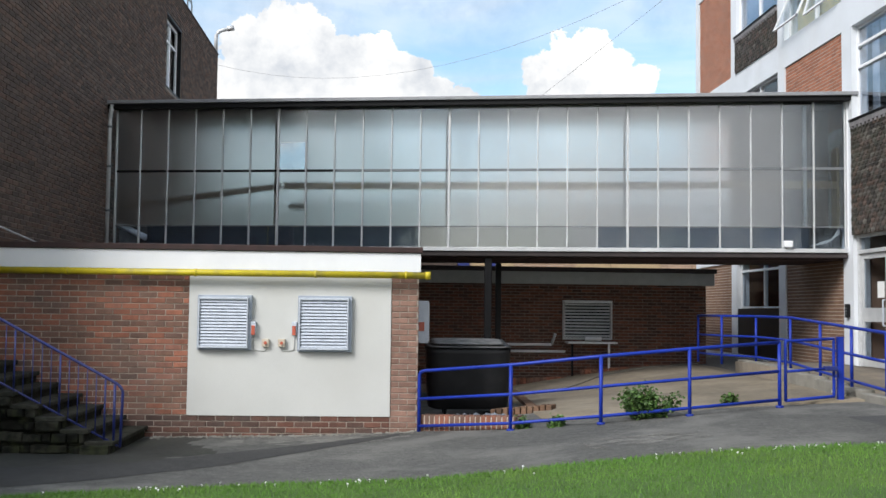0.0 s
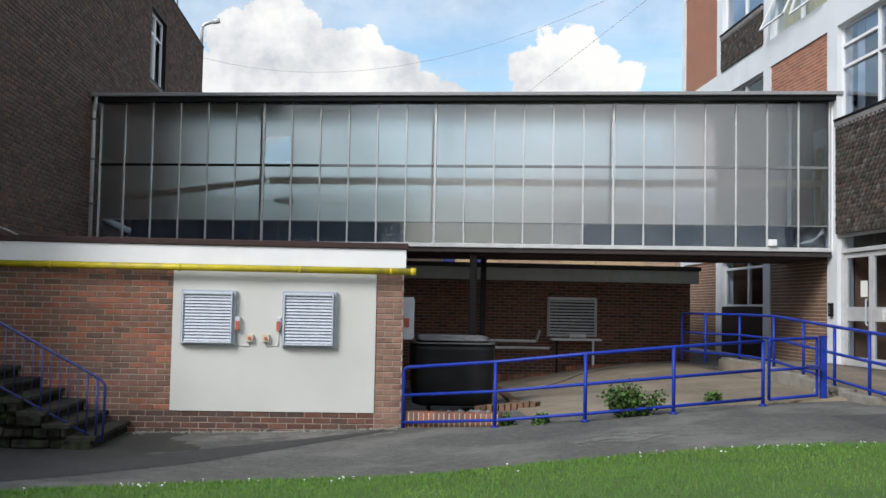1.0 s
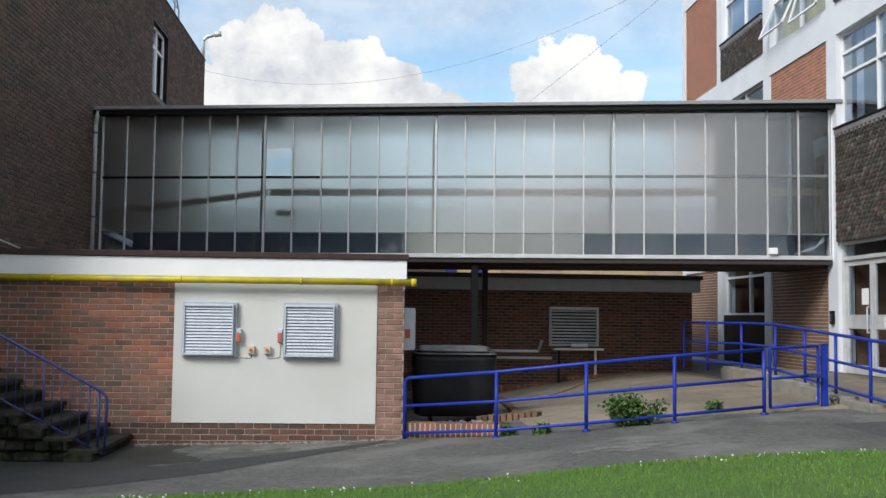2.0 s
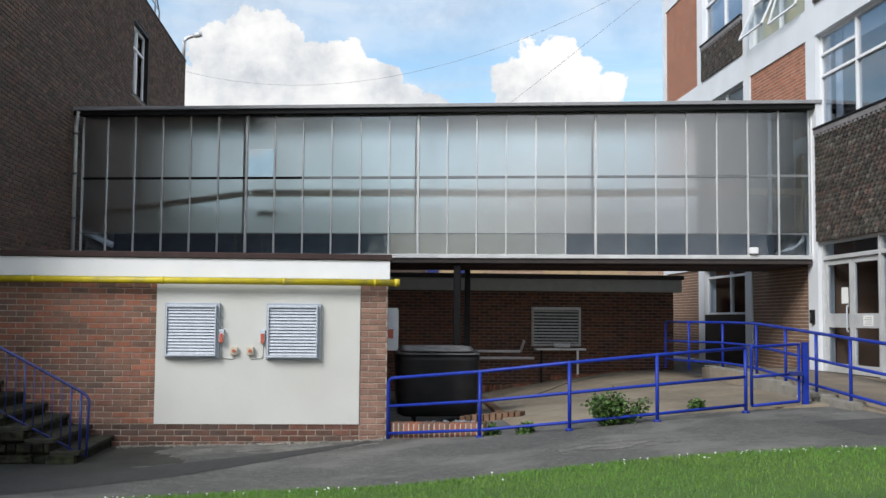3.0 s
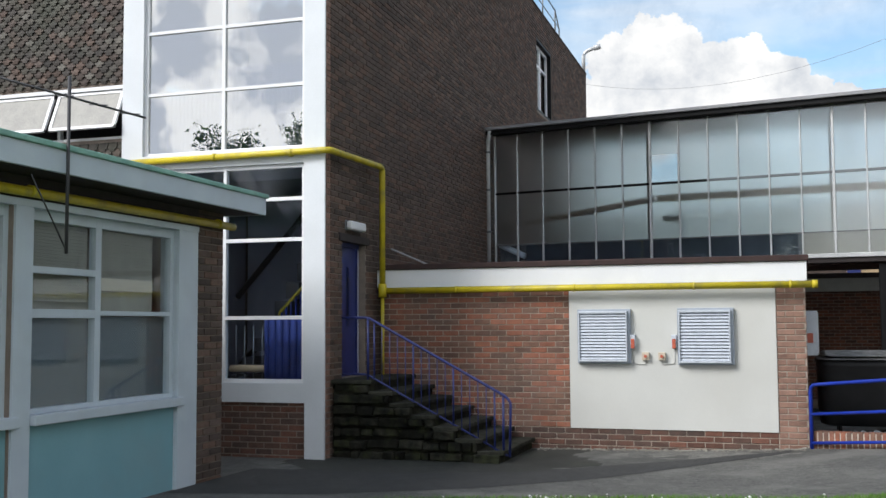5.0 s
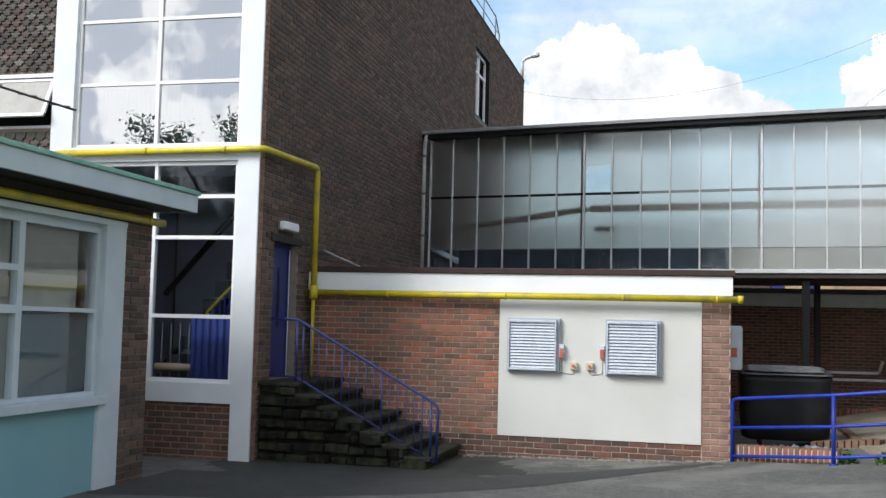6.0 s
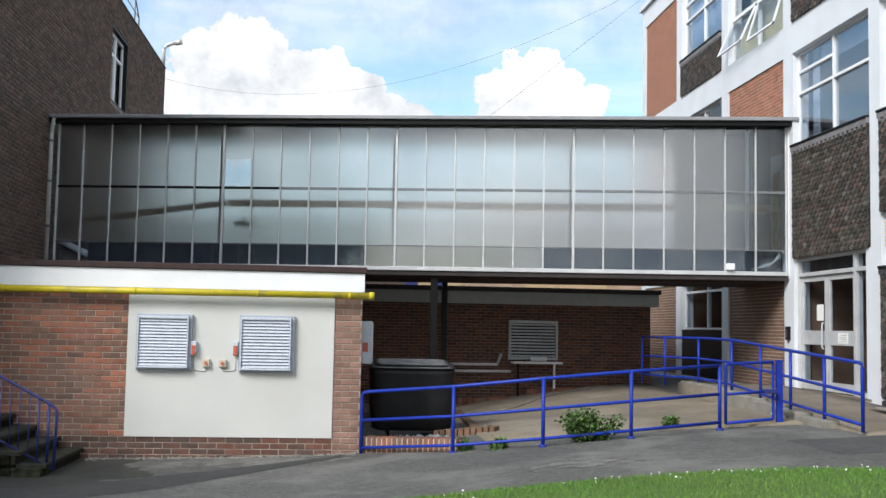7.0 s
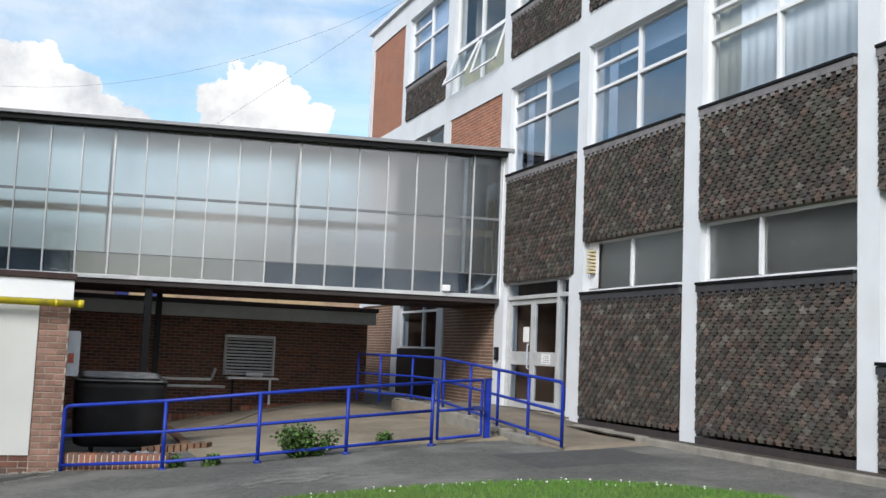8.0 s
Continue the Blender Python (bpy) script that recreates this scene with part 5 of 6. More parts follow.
part("vent_cap", tube(bmesh.new(), [(7.55, 24.62, 1.38), (7.95, 24.62, 1.38)], 0.05, 10), M["white"], b)
pp = thing("wall_pipes", (6, 24.9, 1.0), "white pipes running low along the back wall", "pipe")
for z, x0, x1 in ((1.22, 5.35, 6.75), (1.05, 5.5, 7.1)):
    part("pipe", tube(bmesh.new(), [(x0, 24.93, z), (x1, 24.93, z)], 0.035, 8), M["white"], pp)
part("riser", tube(bmesh.new(), [(6.75, 24.93, 1.22), (6.85, 24.93, 1.5)], 0.035, 8), M["alu"], pp)
# brick edging rows at the foot of the back wall, stepping down
edge = thing("brick_edging", (8, 24.7, 0.6), "row of upright red bricks along the foot of the wall", "edging")
for k in range(58):
    x = 5.75 + 0.085 * k
    top = 0.40 if x < 7.4 else 0.62 if x < 9.0 else 0.76
    part("brick", one_box(x, x + 0.072, 24.55, 24.86, 0.1, top + 0.04 * (x - 6.1) * (x < 7.4) + 0.06 * (x - 7.4) * (7.4 <= x < 9), 0.006), M["brick"], edge)

# added wall keeps bright sky out of the gap under the bridge
solid("far_wall", slab(Face((0, 43.9, 0), (1, 0, 0), (0, -1, 0)), -2, 5.4, 0, 4.6, -0.3, 0), M["dark"], "dark filler wall added beyond the yard to block the sky", "wall", kind="structure")
FAR = Face((0, 44, 0), (1, 0, 0), (0, -1, 0))
bm = slab(FAR, 5.4, 24.0, 0, 6, -0.3, 0)
box(bm, 7.5, 24.0, 44.0, 44.3, 6.0, 7.7)
far = solid("far_building", bm, M["mortar"], "sunlit tan brick building seen beyond the yard", "building", kind="structure")
bricks(FAR, 5.4, 24, 2.6, 6, far, M["tan_l"], None, seed=16)
bricks(FAR, 7.5, 24, 6, 7.7, far, M["tan_l"], None, seed=17)
ft = thing("far_fascia", (10, 43.9, 4.0), "cream timber fascia and blue panels on the far building", "fascia", kind="structure")
part("timber_board", FAR.box(bmesh.new(), 10.6, 12.1, 0.02, 0.08, 3.85, 4.45), M["timber"], ft)
part("timber_board", FAR.box(bmesh.new(), 12.13, 14.3, 0.02, 0.08, 3.85, 4.45), M["timber"], ft)
for a0, a1, m in ((5.45, 5.95, "blue_d"), (6.0, 6.7, "timber"), (6.75, 7.1, "blue_d"), (7.15, 7.9, "timber")):
    part("panel", FAR.box(bmesh.new(), a0, a1, 0.02, 0.06, 3.85, 4.4), M[m], ft)

# ---- waste bin beside the end wall ----
wb = thing("waste_bin", (4.15, 17.2, 0.22), "large black wheeled waste bin with a dusty grey lid", "waste bin")
bm = bmesh.new()
rings = []
for z, w, d in ((0.34, 0.60, 0.42), (0.38, 0.69, 0.48), (0.6, 0.715, 0.515), (0.9, 0.725, 0.53), (1.15, 0.73, 0.54), (1.3, 0.735, 0.55), (1.4, 0.74, 0.56)):
    ring = []
    for k in range(40):
        a = math.tau * k / 40
        c, q = math.cos(a), math.sin(a)
        ring.append(bm.verts.new((4.12 + w * math.copysign(abs(c) ** 0.3, c), 17.25 + d * math.copysign(abs(q) ** 0.3, q), z + 0.006 * noise.noise((c * 3, q * 3, z * 4)))))
    rings.append(ring)
for p0, p1 in zip(rings, rings[1:]):
    for k in range(40):
        bm.faces.new((p0[k], p0[(k + 1) % 40], p1[(k + 1) % 40], p1[k])).smooth = True
bm.faces.new(rings[0][::-1]), bm.faces.new(rings[-1])
part("body", bm, M["bin"], wb)


def bin_lid(z, w, d, rise, tilt):
    """A domed lid with rounded corners."""
    bm, rows = bmesh.new(), []
    for i in range(7):
        f = 1 - (i / 6) ** 2
        row = []
        for k in range(40):
            a = math.tau * k / 40
            c, q = math.cos(a), math.sin(a)
            x, y = (1 - i / 6) * w * math.copysign(abs(c) ** 0.32, c), (1 - i / 6) * d * math.copysign(abs(q) ** 0.32, q)
            row.append(bm.verts.new((4.12 + x, 17.25 + y, z + rise * (1 - f) ** 0.5 * (i > 0) + tilt * y)))
        rows.append(row)
    for p0, p1 in zip(rows, rows[1:]):
        for k in range(40):
            bm.faces.new((p0[k], p0[(k + 1) % 40], p1[(k + 1) % 40], p1[k])).smooth = True
    bmesh.ops.remove_doubles(bm, verts=bm.verts, dist=0.0005)
    bmesh.ops.holes_fill(bm, edges=bm.edges)
    return bm


part("rim", bin_lid(1.402, 0.765, 0.585, 0.03, 0.0), M["bin"], wb)
part("lid", bin_lid(1.442, 0.75, 0.575, 0.055, 0.05), M["lidgrey"], wb, "dusty curved lid")
part("lid", bin_lid(1.505, 0.66, 0.46, 0.05, 0.09), M["lidgrey"], wb, "dusty curved lid")
for x in (3.72, 4.6):
    for y in (16.95, 17.55):
        wh = part("wheel", tube(bmesh.new(), [(x - 0.025, y, 0.31), (x + 0.025, y, 0.31)], 0.1, 14), M["black"], wb)
        part("fork", one_box(x - 0.04, x + 0.04, y - 0.03, y + 0.03, 0.33, 0.45, 0.005), M["galv"], wh)
# the wall-end kerb of upright bricks by the rail
bedding = bmesh.new()
kb = thing("brick_kerb", (3.9, 14.8, 0.15), "low kerb of upright red bricks behind the railing", "kerb")
for k in range(19):
    t = k / 18
    x, y = 3.3 + 1.36 * t, 15.1 - 0.92 * t
    z = ground_z(x)
    m = pose(x, y, z, 0, 0, -34)
    box(bedding, -0.05, 0.05, -0.04, 0.16, -0.05, 0.235 - 0.07 * t, 0, m)
    part("brick", box(bmesh.new(), -0.034, 0.034, -0.05, 0.17, -0.05, 0.25 - 0.07 * t, 0.006, m), M["brick"], kb)
part("mortar_bed", bedding, M["mortar"], kb)
tr = thing("litter", (4.15, 16.1, 0.25), "crumpled sheet of pale plastic lying before the bin", "litter")
rl = random.Random(77)
bm = bmesh.new()
bmesh.ops.create_grid(bm, x_segments=26, y_segments=12, size=0.5, matrix=Matrix.Translation((4.2, 16.1, 0.3)) @ Matrix.Diagonal((0.95, 0.42, 1, 1)))
for v in bm.verts:
    v.co.z += 0.07 * noise.noise(v.co * 9) + 0.035 * rl.uniform(-1, 1)
    v.co.x += rl.uniform(-0.015, 0.015)
bmesh.ops.solidify(bm, geom=bm.faces[:], thickness=0.004)
part("scrap", bm, M["bag"], tr)

# ---- blue railings ----
POSTS = [(3.23, 15.02), (4.55, 14.02), (5.79, 13.55), (7.1, 13.66), (8.55, 14.02)]
PZ = [0.15, 0.31, 0.47, 0.585, 0.685]
rail = thing("blue_railing", (5.8, 13.6, 0.4), "bright blue tubular steel railing along the yard", "railing", "blue railings")
top = [(x, y, z + 0.95) for (x, y), z in zip(POSTS, PZ)]
part("top_rail", tube(bmesh.new(), [(POSTS[0][0], POSTS[0][1], 0.13), top[0], *top[1:]], 0.027, 10, 0.1), M["blue"], rail)
part("middle_rail", tube(bmesh.new(), [(x, y, z + 0.52) for (x, y), z in zip(POSTS, PZ)], 0.024, 10), M["blue"], rail)
part("bottom_rail", tube(bmesh.new(), [(x, y, z + 0.1) for (x, y), z in zip(POSTS, PZ)], 0.024, 10), M["blue"], rail)
for (x, y), z in list(zip(POSTS, PZ))[1:]:
    q = part("post", tube(bmesh.new(), [(x, y, z - 0.06), (x, y, z + 0.955)], 0.028, 10), M["blue"], rail)
    part("flange", tube(bmesh.new(), [(x, y, z - 0.02), (x, y, z + 0.015)], 0.06, 10), M["blue"], q)
gate = thing("blue_gate", (9.1, 14.3, 0.72), "blue tubular steel gate, shut", "gate")
G0, G1 = Vector((8.66, 14.07, 0.70)), Vector((9.57, 14.49, 0.735))
bm = bmesh.new()
tube(bm, [G0 + Vector((0, 0, 0.07)), G0 + Vector((0, 0, 0.95)), G1 + Vector((0, 0, 0.95)), G1 + Vector((0, 0, 0.07)), G0 + Vector((0, 0, 0.07))], 0.024, 10, 0.02)
part("gate_frame", bm, M["blue"], gate)
part("middle_bar", tube(bmesh.new(), [G0 + Vector((0, 0, 0.5)), G1 + Vector((0, 0, 0.5))], 0.022, 10), M["blue"], gate)
part("latch", one_box(9.38, 9.58, 14.36, 14.46, 1.2, 1.27, 0.01), M["blue_d"], gate)
gp = thing("gate_post", (9.69, 14.54, 0.7), "thick blue steel gate post", "post")
part("shaft", one_box(9.645, 9.735, 14.495, 14.585, 0.66, 1.7, 0.01), M["blue"], gp)
part("cap", one_box(9.635, 9.745, 14.485, 14.595, 1.7, 1.715, 0.004), M["blue"], gp)


def ramp_z(y):
    return min(1.03, 0.765 + max(0.0, (y - 12.65)) * 0.046)


RP = [(10.1, 12.68), (10.12, 13.9), (10.16, 15.2), (10.22, 16.6), (10.3, 18.2), (10.4, 20.4), (9.95, 21.3), (9.75, 22.4)]
ramp_rail = thing("blue_railing", (10.2, 16, 0.8), "bright blue tubular steel railing beside the entrance ramp", "railing", "blue railings")
zs = [ramp_z(y) + 0.02 for _, y in RP]
part("top_rail", tube(bmesh.new(), [(*RP[0], zs[0]), *((x, y, z + 0.95) for (x, y), z in zip(RP, zs))], 0.027, 10, 0.1), M["blue"], ramp_rail)
part("middle_rail", tube(bmesh.new(), [(x, y, z + 0.52) for (x, y), z in zip(RP, zs)], 0.024, 10), M["blue"], ramp_rail)
part("bottom_rail", tube(bmesh.new(), [(x, y, z + 0.1) for (x, y), z in zip(RP, zs)], 0.024, 10), M["blue"], ramp_rail)
for (x, y), z in list(zip(RP, zs))[1:]:
    part("post", tube(bmesh.new(), [(x, y, z - 0.1), (x, y, z + 0.955)], 0.027, 10), M["blue"], ramp_rail)

# entrance ramp with its low concrete edge
solid("ramp", sheet([10.15, 10.6, 11.1, 11.6, 12.18], [12.6 + 0.6 * i for i in range(15)], lambda x, y: max(ramp_z(y), ground_z(x) + 0.012), 0.5), M["ramp"], "sloping concrete ramp up to the entrance doors", "ramp", kind="structure")
bm = bmesh.new()
for i in range(8):
    y0 = 13.6 + 0.95 * i
    x = float(np.interp(y0, [p[1] for p in RP[:6]], [p[0] for p in RP[:6]]))
    box(bm, x - 0.13, x + 0.1, y0, y0 + 0.945, 0.3, ramp_z(y0 + 0.5) + 0.03, 0.015)
solid("ramp_kerb", bm, M["kerb"], "weathered low concrete wall edging the ramp", "kerb", kind="structure")
bm = bmesh.new()
for k in range(9):
    y = 14.75 + 0.1 * k
    box(bm, 10.01, 10.021, y, y + 0.035 + 0.03 * (k % 3), 0.78 + 0.03 * (k % 2), 0.86 - 0.02 * (k % 3))
solid("paint_marks", bm, M["greycable"], "faded pale paint marks on the concrete edge", "paint mark", kind="structure")
hose = thing("hose", (7, 20, 0.5), "pale hose lying across the concrete yard", "hose")
pts = [(5.75, 21.0), (6.3, 20.6), (6.9, 21.6), (7.6, 23.2), (8.8, 24.1), (10.3, 24.35)]
part("length", tube(bmesh.new(), [(x, y, ground_z(x) - dip(x, y) + 0.05) for x, y in pts], 0.013, 8, 0.4), M["kerb"], hose)

# ---- right-hand building ----
RT = Face((12.2, 0, 0), (0, 1, 0), (-1, 0, 0))
BAYS = [(27.6, 30.75), (23.95, 27.15), (20.2, 23.5), (16.47, 19.72), (12.8, 16.1), (8.97, 12.35), (5.3, 8.6), (1.6, 4.9)]
MID, UP = (6.07, 8.04), (9.74, 11.75)
openings = []
for k, (a0, a1) in enumerate(BAYS):
    openings.append((a0, a1, 8.71, 11.75))
    openings.append((a0, a1, 4.27 if k > 2 else 6.0, 8.04))
    openings.append((a0, a1, 0.95, 4.27 if k > 2 else 3.45))
frame_wall = solid("wall_right_frame", slab(RT, 1.2, 31.1, 0.55, 12.35, -0.35, 0.0, openings), M["concrete_w"], "white painted concrete frame of the three storey building", "wall", kind="structure")
solid("roof_right", one_box(12.1, 20.3, 1.0, 31.2, 12.352, 12.5), M["concrete_w"], "white flat roof edge", "roof", kind="structure")
solid("wall_right_back", one_box(16.5, 16.8, 1.2, 31.1, 0.5, 12.3), M["room"], "plain back wall of the rooms", "wall", kind="structure")
solid("wall_right_end", one_box(12.56, 16.5, 30.8, 31.1, 0.5, 12.3), M["orange"], "plain brick end wall", "wall", kind="structure")
solid("wall_right_near", one_box(12.56, 16.5, 1.2, 1.5, 0.5, 12.3), M["room"], "plain end wall", "wall", kind="structure")
bm = bmesh.new()
for z in (0.6, 4.75, 8.3, 12.0):
    box(bm, 12.56, 16.5, 1.5, 30.8, z, z + 0.3)
for y in (8.75, 12.55, 16.25, 19.95, 23.7):
    box(bm, 12.9, 16.5, y - 0.06, y + 0.06, 0.9, 12.0)
solid("inner_floors", bm, M["room"], "plastered floors and cross walls of the rooms", "interior wall", kind="structure")


def backing(name, a0, a1, z0, z1, label, m, b=-0.03):
    return solid(name, RT.box(bmesh.new(), a0, a1, -0.3, b, z0, z1), m, label, "wall panel", kind="structure")


def tile_panel(a0, a1, z0, z1, seed, near=True, sill=True):
    w = backing("tile_panel", a0, a1, z0, z1 - 0.07, "panel of dark brown hung clay tiles with clipped corners", M["mortar_d"])
    tiles(Face((12.2, 0, 0), (0, 1, 0), (-1, 0, 0)), a0 + 0.01, a1 - 0.01, z0, z1 - 0.1, w, near, seed)
    if sill:
        solid("sill", RT.box(bmesh.new(), a0, a1, -0.3, 0.085, z1 - 0.045, z1, 0.008), M["black"], "thin black window sill", "sill", kind="structure")
        low = z1 < 4
        bm, n = RT.box(bmesh.new(), a0, a1, 0.0, 0.062, z1 - 0.15, z1 - 0.048), int((a1 - a0) / 0.178)
        for i in range(n):
            c = a0 + (a1 - a0) * (i + 0.5) / n
            RT.box(bm, c - 0.042, c + 0.042, 0.01, 0.06, z1 - 0.205, z1 - 0.151)
        solid("flashing", bm, M["lead_d"] if low else M["lead"], "dark lead flashing dressed over the tiles" if low else "pale grey lead flashing dressed over the tiles", "flashing", kind="structure")


def window(a0, a1, z0, z1, bars, rails, label, g="glass", room=None):
    """A white framed window; bars: mullions, rails: (from, to, height) transoms."""
    w = thing("window", RT.at((a0 + a1) / 2, 0, z0), label, "window", kind="structure")
    bm = bmesh.new()
    for a in (a0, a1 - 0.06):
        RT.box(bm, a, a + 0.06, -0.2, -0.12, z0, z1, 0.004)
    RT.box(bm, a0 + 0.06, a1 - 0.06, -0.2, -0.12, z0, z0 + 0.05)
    RT.box(bm, a0 + 0.06, a1 - 0.06, -0.2, -0.12, z1 - 0.05, z1)
    part("window_frame", bm, M["white"], w)
    edges = [a0 + 0.06, *(v for b in bars for v in (b - 0.035, b + 0.035)), a1 - 0.06]
    for b in bars:
        part("mullion", RT.box(bmesh.new(), b - 0.035, b + 0.035, -0.205, -0.11, z0 + 0.05, z1 - 0.05, 0.004), M["white"], w)
    for e0, e1 in zip(edges[::2], edges[1::2]):
        mine = sorted(z for r0, r1, z in rails if r0 < (e0 + e1) / 2 < r1)
        hs = [z0 + 0.05, *(v for z in mine for v in (z - 0.03, z + 0.03)), z1 - 0.05]
        for z in mine:
            part("transom", RT.box(bmesh.new(), e0, e1, -0.2, -0.1, z - 0.03, z + 0.03, 0.004), M["white"], w)
        for h0, h1 in zip(hs[::2], hs[1::2]):
            part("pane", RT.box(bmesh.new(), e0, e1, -0.165, -0.157, h0, h1), M[g], w)
    return w


def curtain(a0, a1, z0, z1, material, label, b=-0.42):
    c = thing("curtain", RT.at((a0 + a1) / 2, b, z0), label, "curtain", "curtains")
    bm = bmesh.new()
    n = int((a1 - a0) / 0.03)
    cols = [[bm.verts.new(RT.at(a0 + (a1 - a0) * i / n, b + 0.007 * math.sin(i * 0.9) + 0.008 * math.sin(i * 0.37), z)) for z in (z0, z1)] for i in range(n + 1)]
    for p0, p1 in zip(cols, cols[1:]):
        bm.faces.new((p0[0], p1[0], p1[1], p0[1])).smooth = True
    ob = part("cloth", bm, material, c)
    mod = ob.modifiers.new("thick", "SOLIDIFY")
    mod.thickness = 0.004


def fan_light(a0, a1, z0, z1):
    mid = (a0 + a1) / 2
    return [mid], [(a0, a1, z0 + (z1 - z0) * 0.55), (mid, a1, z0 + (z1 - z0) * 0.78)]


# first storey and up
for k in (3, 4, 5, 6, 7):
    a0, a1 = BAYS[k]
    tile_panel(a0, a1, 4.27 if k != 3 else 3.69, 6.07, 30 + k, k < 7)
    bars, rails = fan_light(a0, a1, *MID)
    window(a0, a1, *MID, bars, rails, "white steel window reflecting the sky" if k < 5 else "white steel window with pale curtains drawn", "glass_b" if k < 5 else "glass")
    tile_panel(a0, a1, 8.71, 9.74, 40 + k, k < 5)
    bars, rails = fan_light(a0, a1, *UP)
    window(a0, a1, *UP, bars, rails, "white steel window on the top storey")
a0, a1 = BAYS[5]
curtain(a0 + 0.1, a1 - 0.68, 6.05, 8.1, M["curtain"], "pale net curtain drawn across the window", -0.23)
curtain(a1 - 0.67, a1 - 0.08, 6.05, 8.1, M["drab"], "grey beige curtain gathered at the window's side", -0.25)
for k in (3, 4):
    a0, a1 = BAYS[k]
    bl = thing("roller_blind", RT.at((a0 + a1) / 2, -0.4, 7.5), "short white roller blind at the window's head", "blind", "roller blinds")
    part("cloth", RT.box(bmesh.new(), a0 + 0.2, a1 - 0.5, -0.4, -0.39, 7.62 if k == 4 else 7.7, 8.05), M["curtain"], bl)
    curtain(a1 - 0.42, a1 - 0.08, 6.05, 8.1, M["curtain"], "white curtain gathered at the window's side", -0.4)

# far bays above the bridge
tile_panel(*BAYS[1], 8.71, 9.74, 51)
bars, rails = fan_light(*BAYS[1], *UP)
window(*BAYS[1], *UP, bars, rails, "white steel window on the top storey mirroring the sky", "glass_b")
curtain(BAYS[1][0] + 0.1, BAYS[1][1] - 0.1, 9.8, 11.7, M["curtain"], "pale curtain drawn across the window", -0.24)
window(*BAYS[1], 6.05, 8.04, [25.5], [], "white steel window just above the bridge roof")
a0, a1 = BAYS[2]
w = window(a0, a1, 8.71, 11.75, [21.85], [(a0, a1, 9.85)], "tall white window with cream boards and an open sash")
bb = thing("cream_board", RT.at(21.8, -0.3, 8.8), "cream board behind the open window", "board")
part("sheet", RT.box(bmesh.new(), a0 + 0.08, a1 - 0.1, -0.34, -0.3, 8.78, 9.8), M["cream"], bb)
for h0, h1, tilt in ((20.27, 21.8, 17), (21.92, 23.4, 24)):
    hinge = RT.m @ Matrix.Translation((0, -0.1, 9.8)) @ pose(0, 0, 0, tilt, 0, 0)
    sash = bmesh.new()
    for q in ((h0, h0 + 0.05, -1.0, 0), (h1 - 0.05, h1, -1.0, 0), (h0, h1, -1.0, -0.95), (h0, h1, -0.05, 0)):
        box(sash, q[0], q[1], -0.02, 0.02, q[2], q[3], 0, hinge)
    s = part("sash", sash, M["white"], w)
    part("pane", box(bmesh.new(), h0 + 0.05, h1 - 0.05, -0.005, 0.005, -0.95, -0.05, 0, hinge), M["glass"], s)
for k, z0, z1, m, seed in ((0, 8.71, 11.75, "orange", 61), (2, 6.0, 8.04, "orange", 62), (2, 0.95, 3.45, "tan", 63), (0, 0.95, 3.45, "tan", 64), (0, 6.0, 8.04, "orange", 65)):
    a0, a1 = BAYS[k]
    w = backing("brick_panel", a0, a1, z0, z1, "infill panel of orange brick" if m == "orange" else "infill panel of tan brown brick", M["mortar"], -0.04)
    bricks(Face((12.24, 0, 0), (0, 1, 0), (-1, 0, 0)), a0, a1, z0, z1, w, M[m], seed=seed, length=0.24, course=0.078)
a0, a1 = BAYS[1]
window(a0, a1, 2.2, 3.45, [25.3], [(a0, a1, 3.2)], "white framed window over a black panel", "glass_d")
backing("black_panel", a0, a1, 0.95, 2.19, "glossy black panel below the window", M["black"])

# ground storey
for k in (4, 5):
    a0, a1 = BAYS[k]
    tile_panel(a0, a1, 1.05, 3.33, 70 + k)
    window(a0, a1, 3.335, 4.265, [(a0 + a1) / 2 + (0.35 if k == 5 else 0.1)], [], "low white framed window strip with obscured glass", "frost")
    # backing sheet added to set the brightness behind the obscured glass
    curtain(a0 + 0.08, a1 - 0.08, 3.3, 4.5, M["room"], "plain grey backing added behind the low obscured glass", -0.32)
tile_panel(5.3, 8.6, 0.97, 2.2, 77, True)
window(5.3, 8.6, 2.205, 4.265, [6.9], [], "white framed window at the building's near end")
tile_panel(1.6, 4.9, 0.97, 2.2, 78, False)
window(1.6, 4.9, 2.205, 4.265, [3.2], [], "white framed window at the building's near end")
bm = bmesh.new()
for k in range(7):
    RT.box(bm, 15.8, 15.98, -0.1, 0.0, 3.68 + 0.065 * k, 3.72 + 0.065 * k, 0.004)
v = thing("wall_vent", RT.at(15.9, 0, 3.65), "small cream louvred vent beside the low window", "vent")
part("vent_plate", RT.box(bmesh.new(), 15.72, 16.06, -0.12, -0.104, 3.4, 4.25), M["white"], v)
part("slats", bm, M["cream"], v)

# entrance doors
solid("door_pilaster", RT.box(bmesh.new(), 16.472, 16.66, -0.3, -0.003, 0.95, 3.69), M["concrete_w"], "white painted concrete pilaster beside the entrance doors", "pilaster", kind="structure")
ent = thing("door_2", RT.at(18.1, 0, 1.0), "aluminium framed glazed double entrance doors, shut", "door", kind="structure")
bm = bmesh.new()
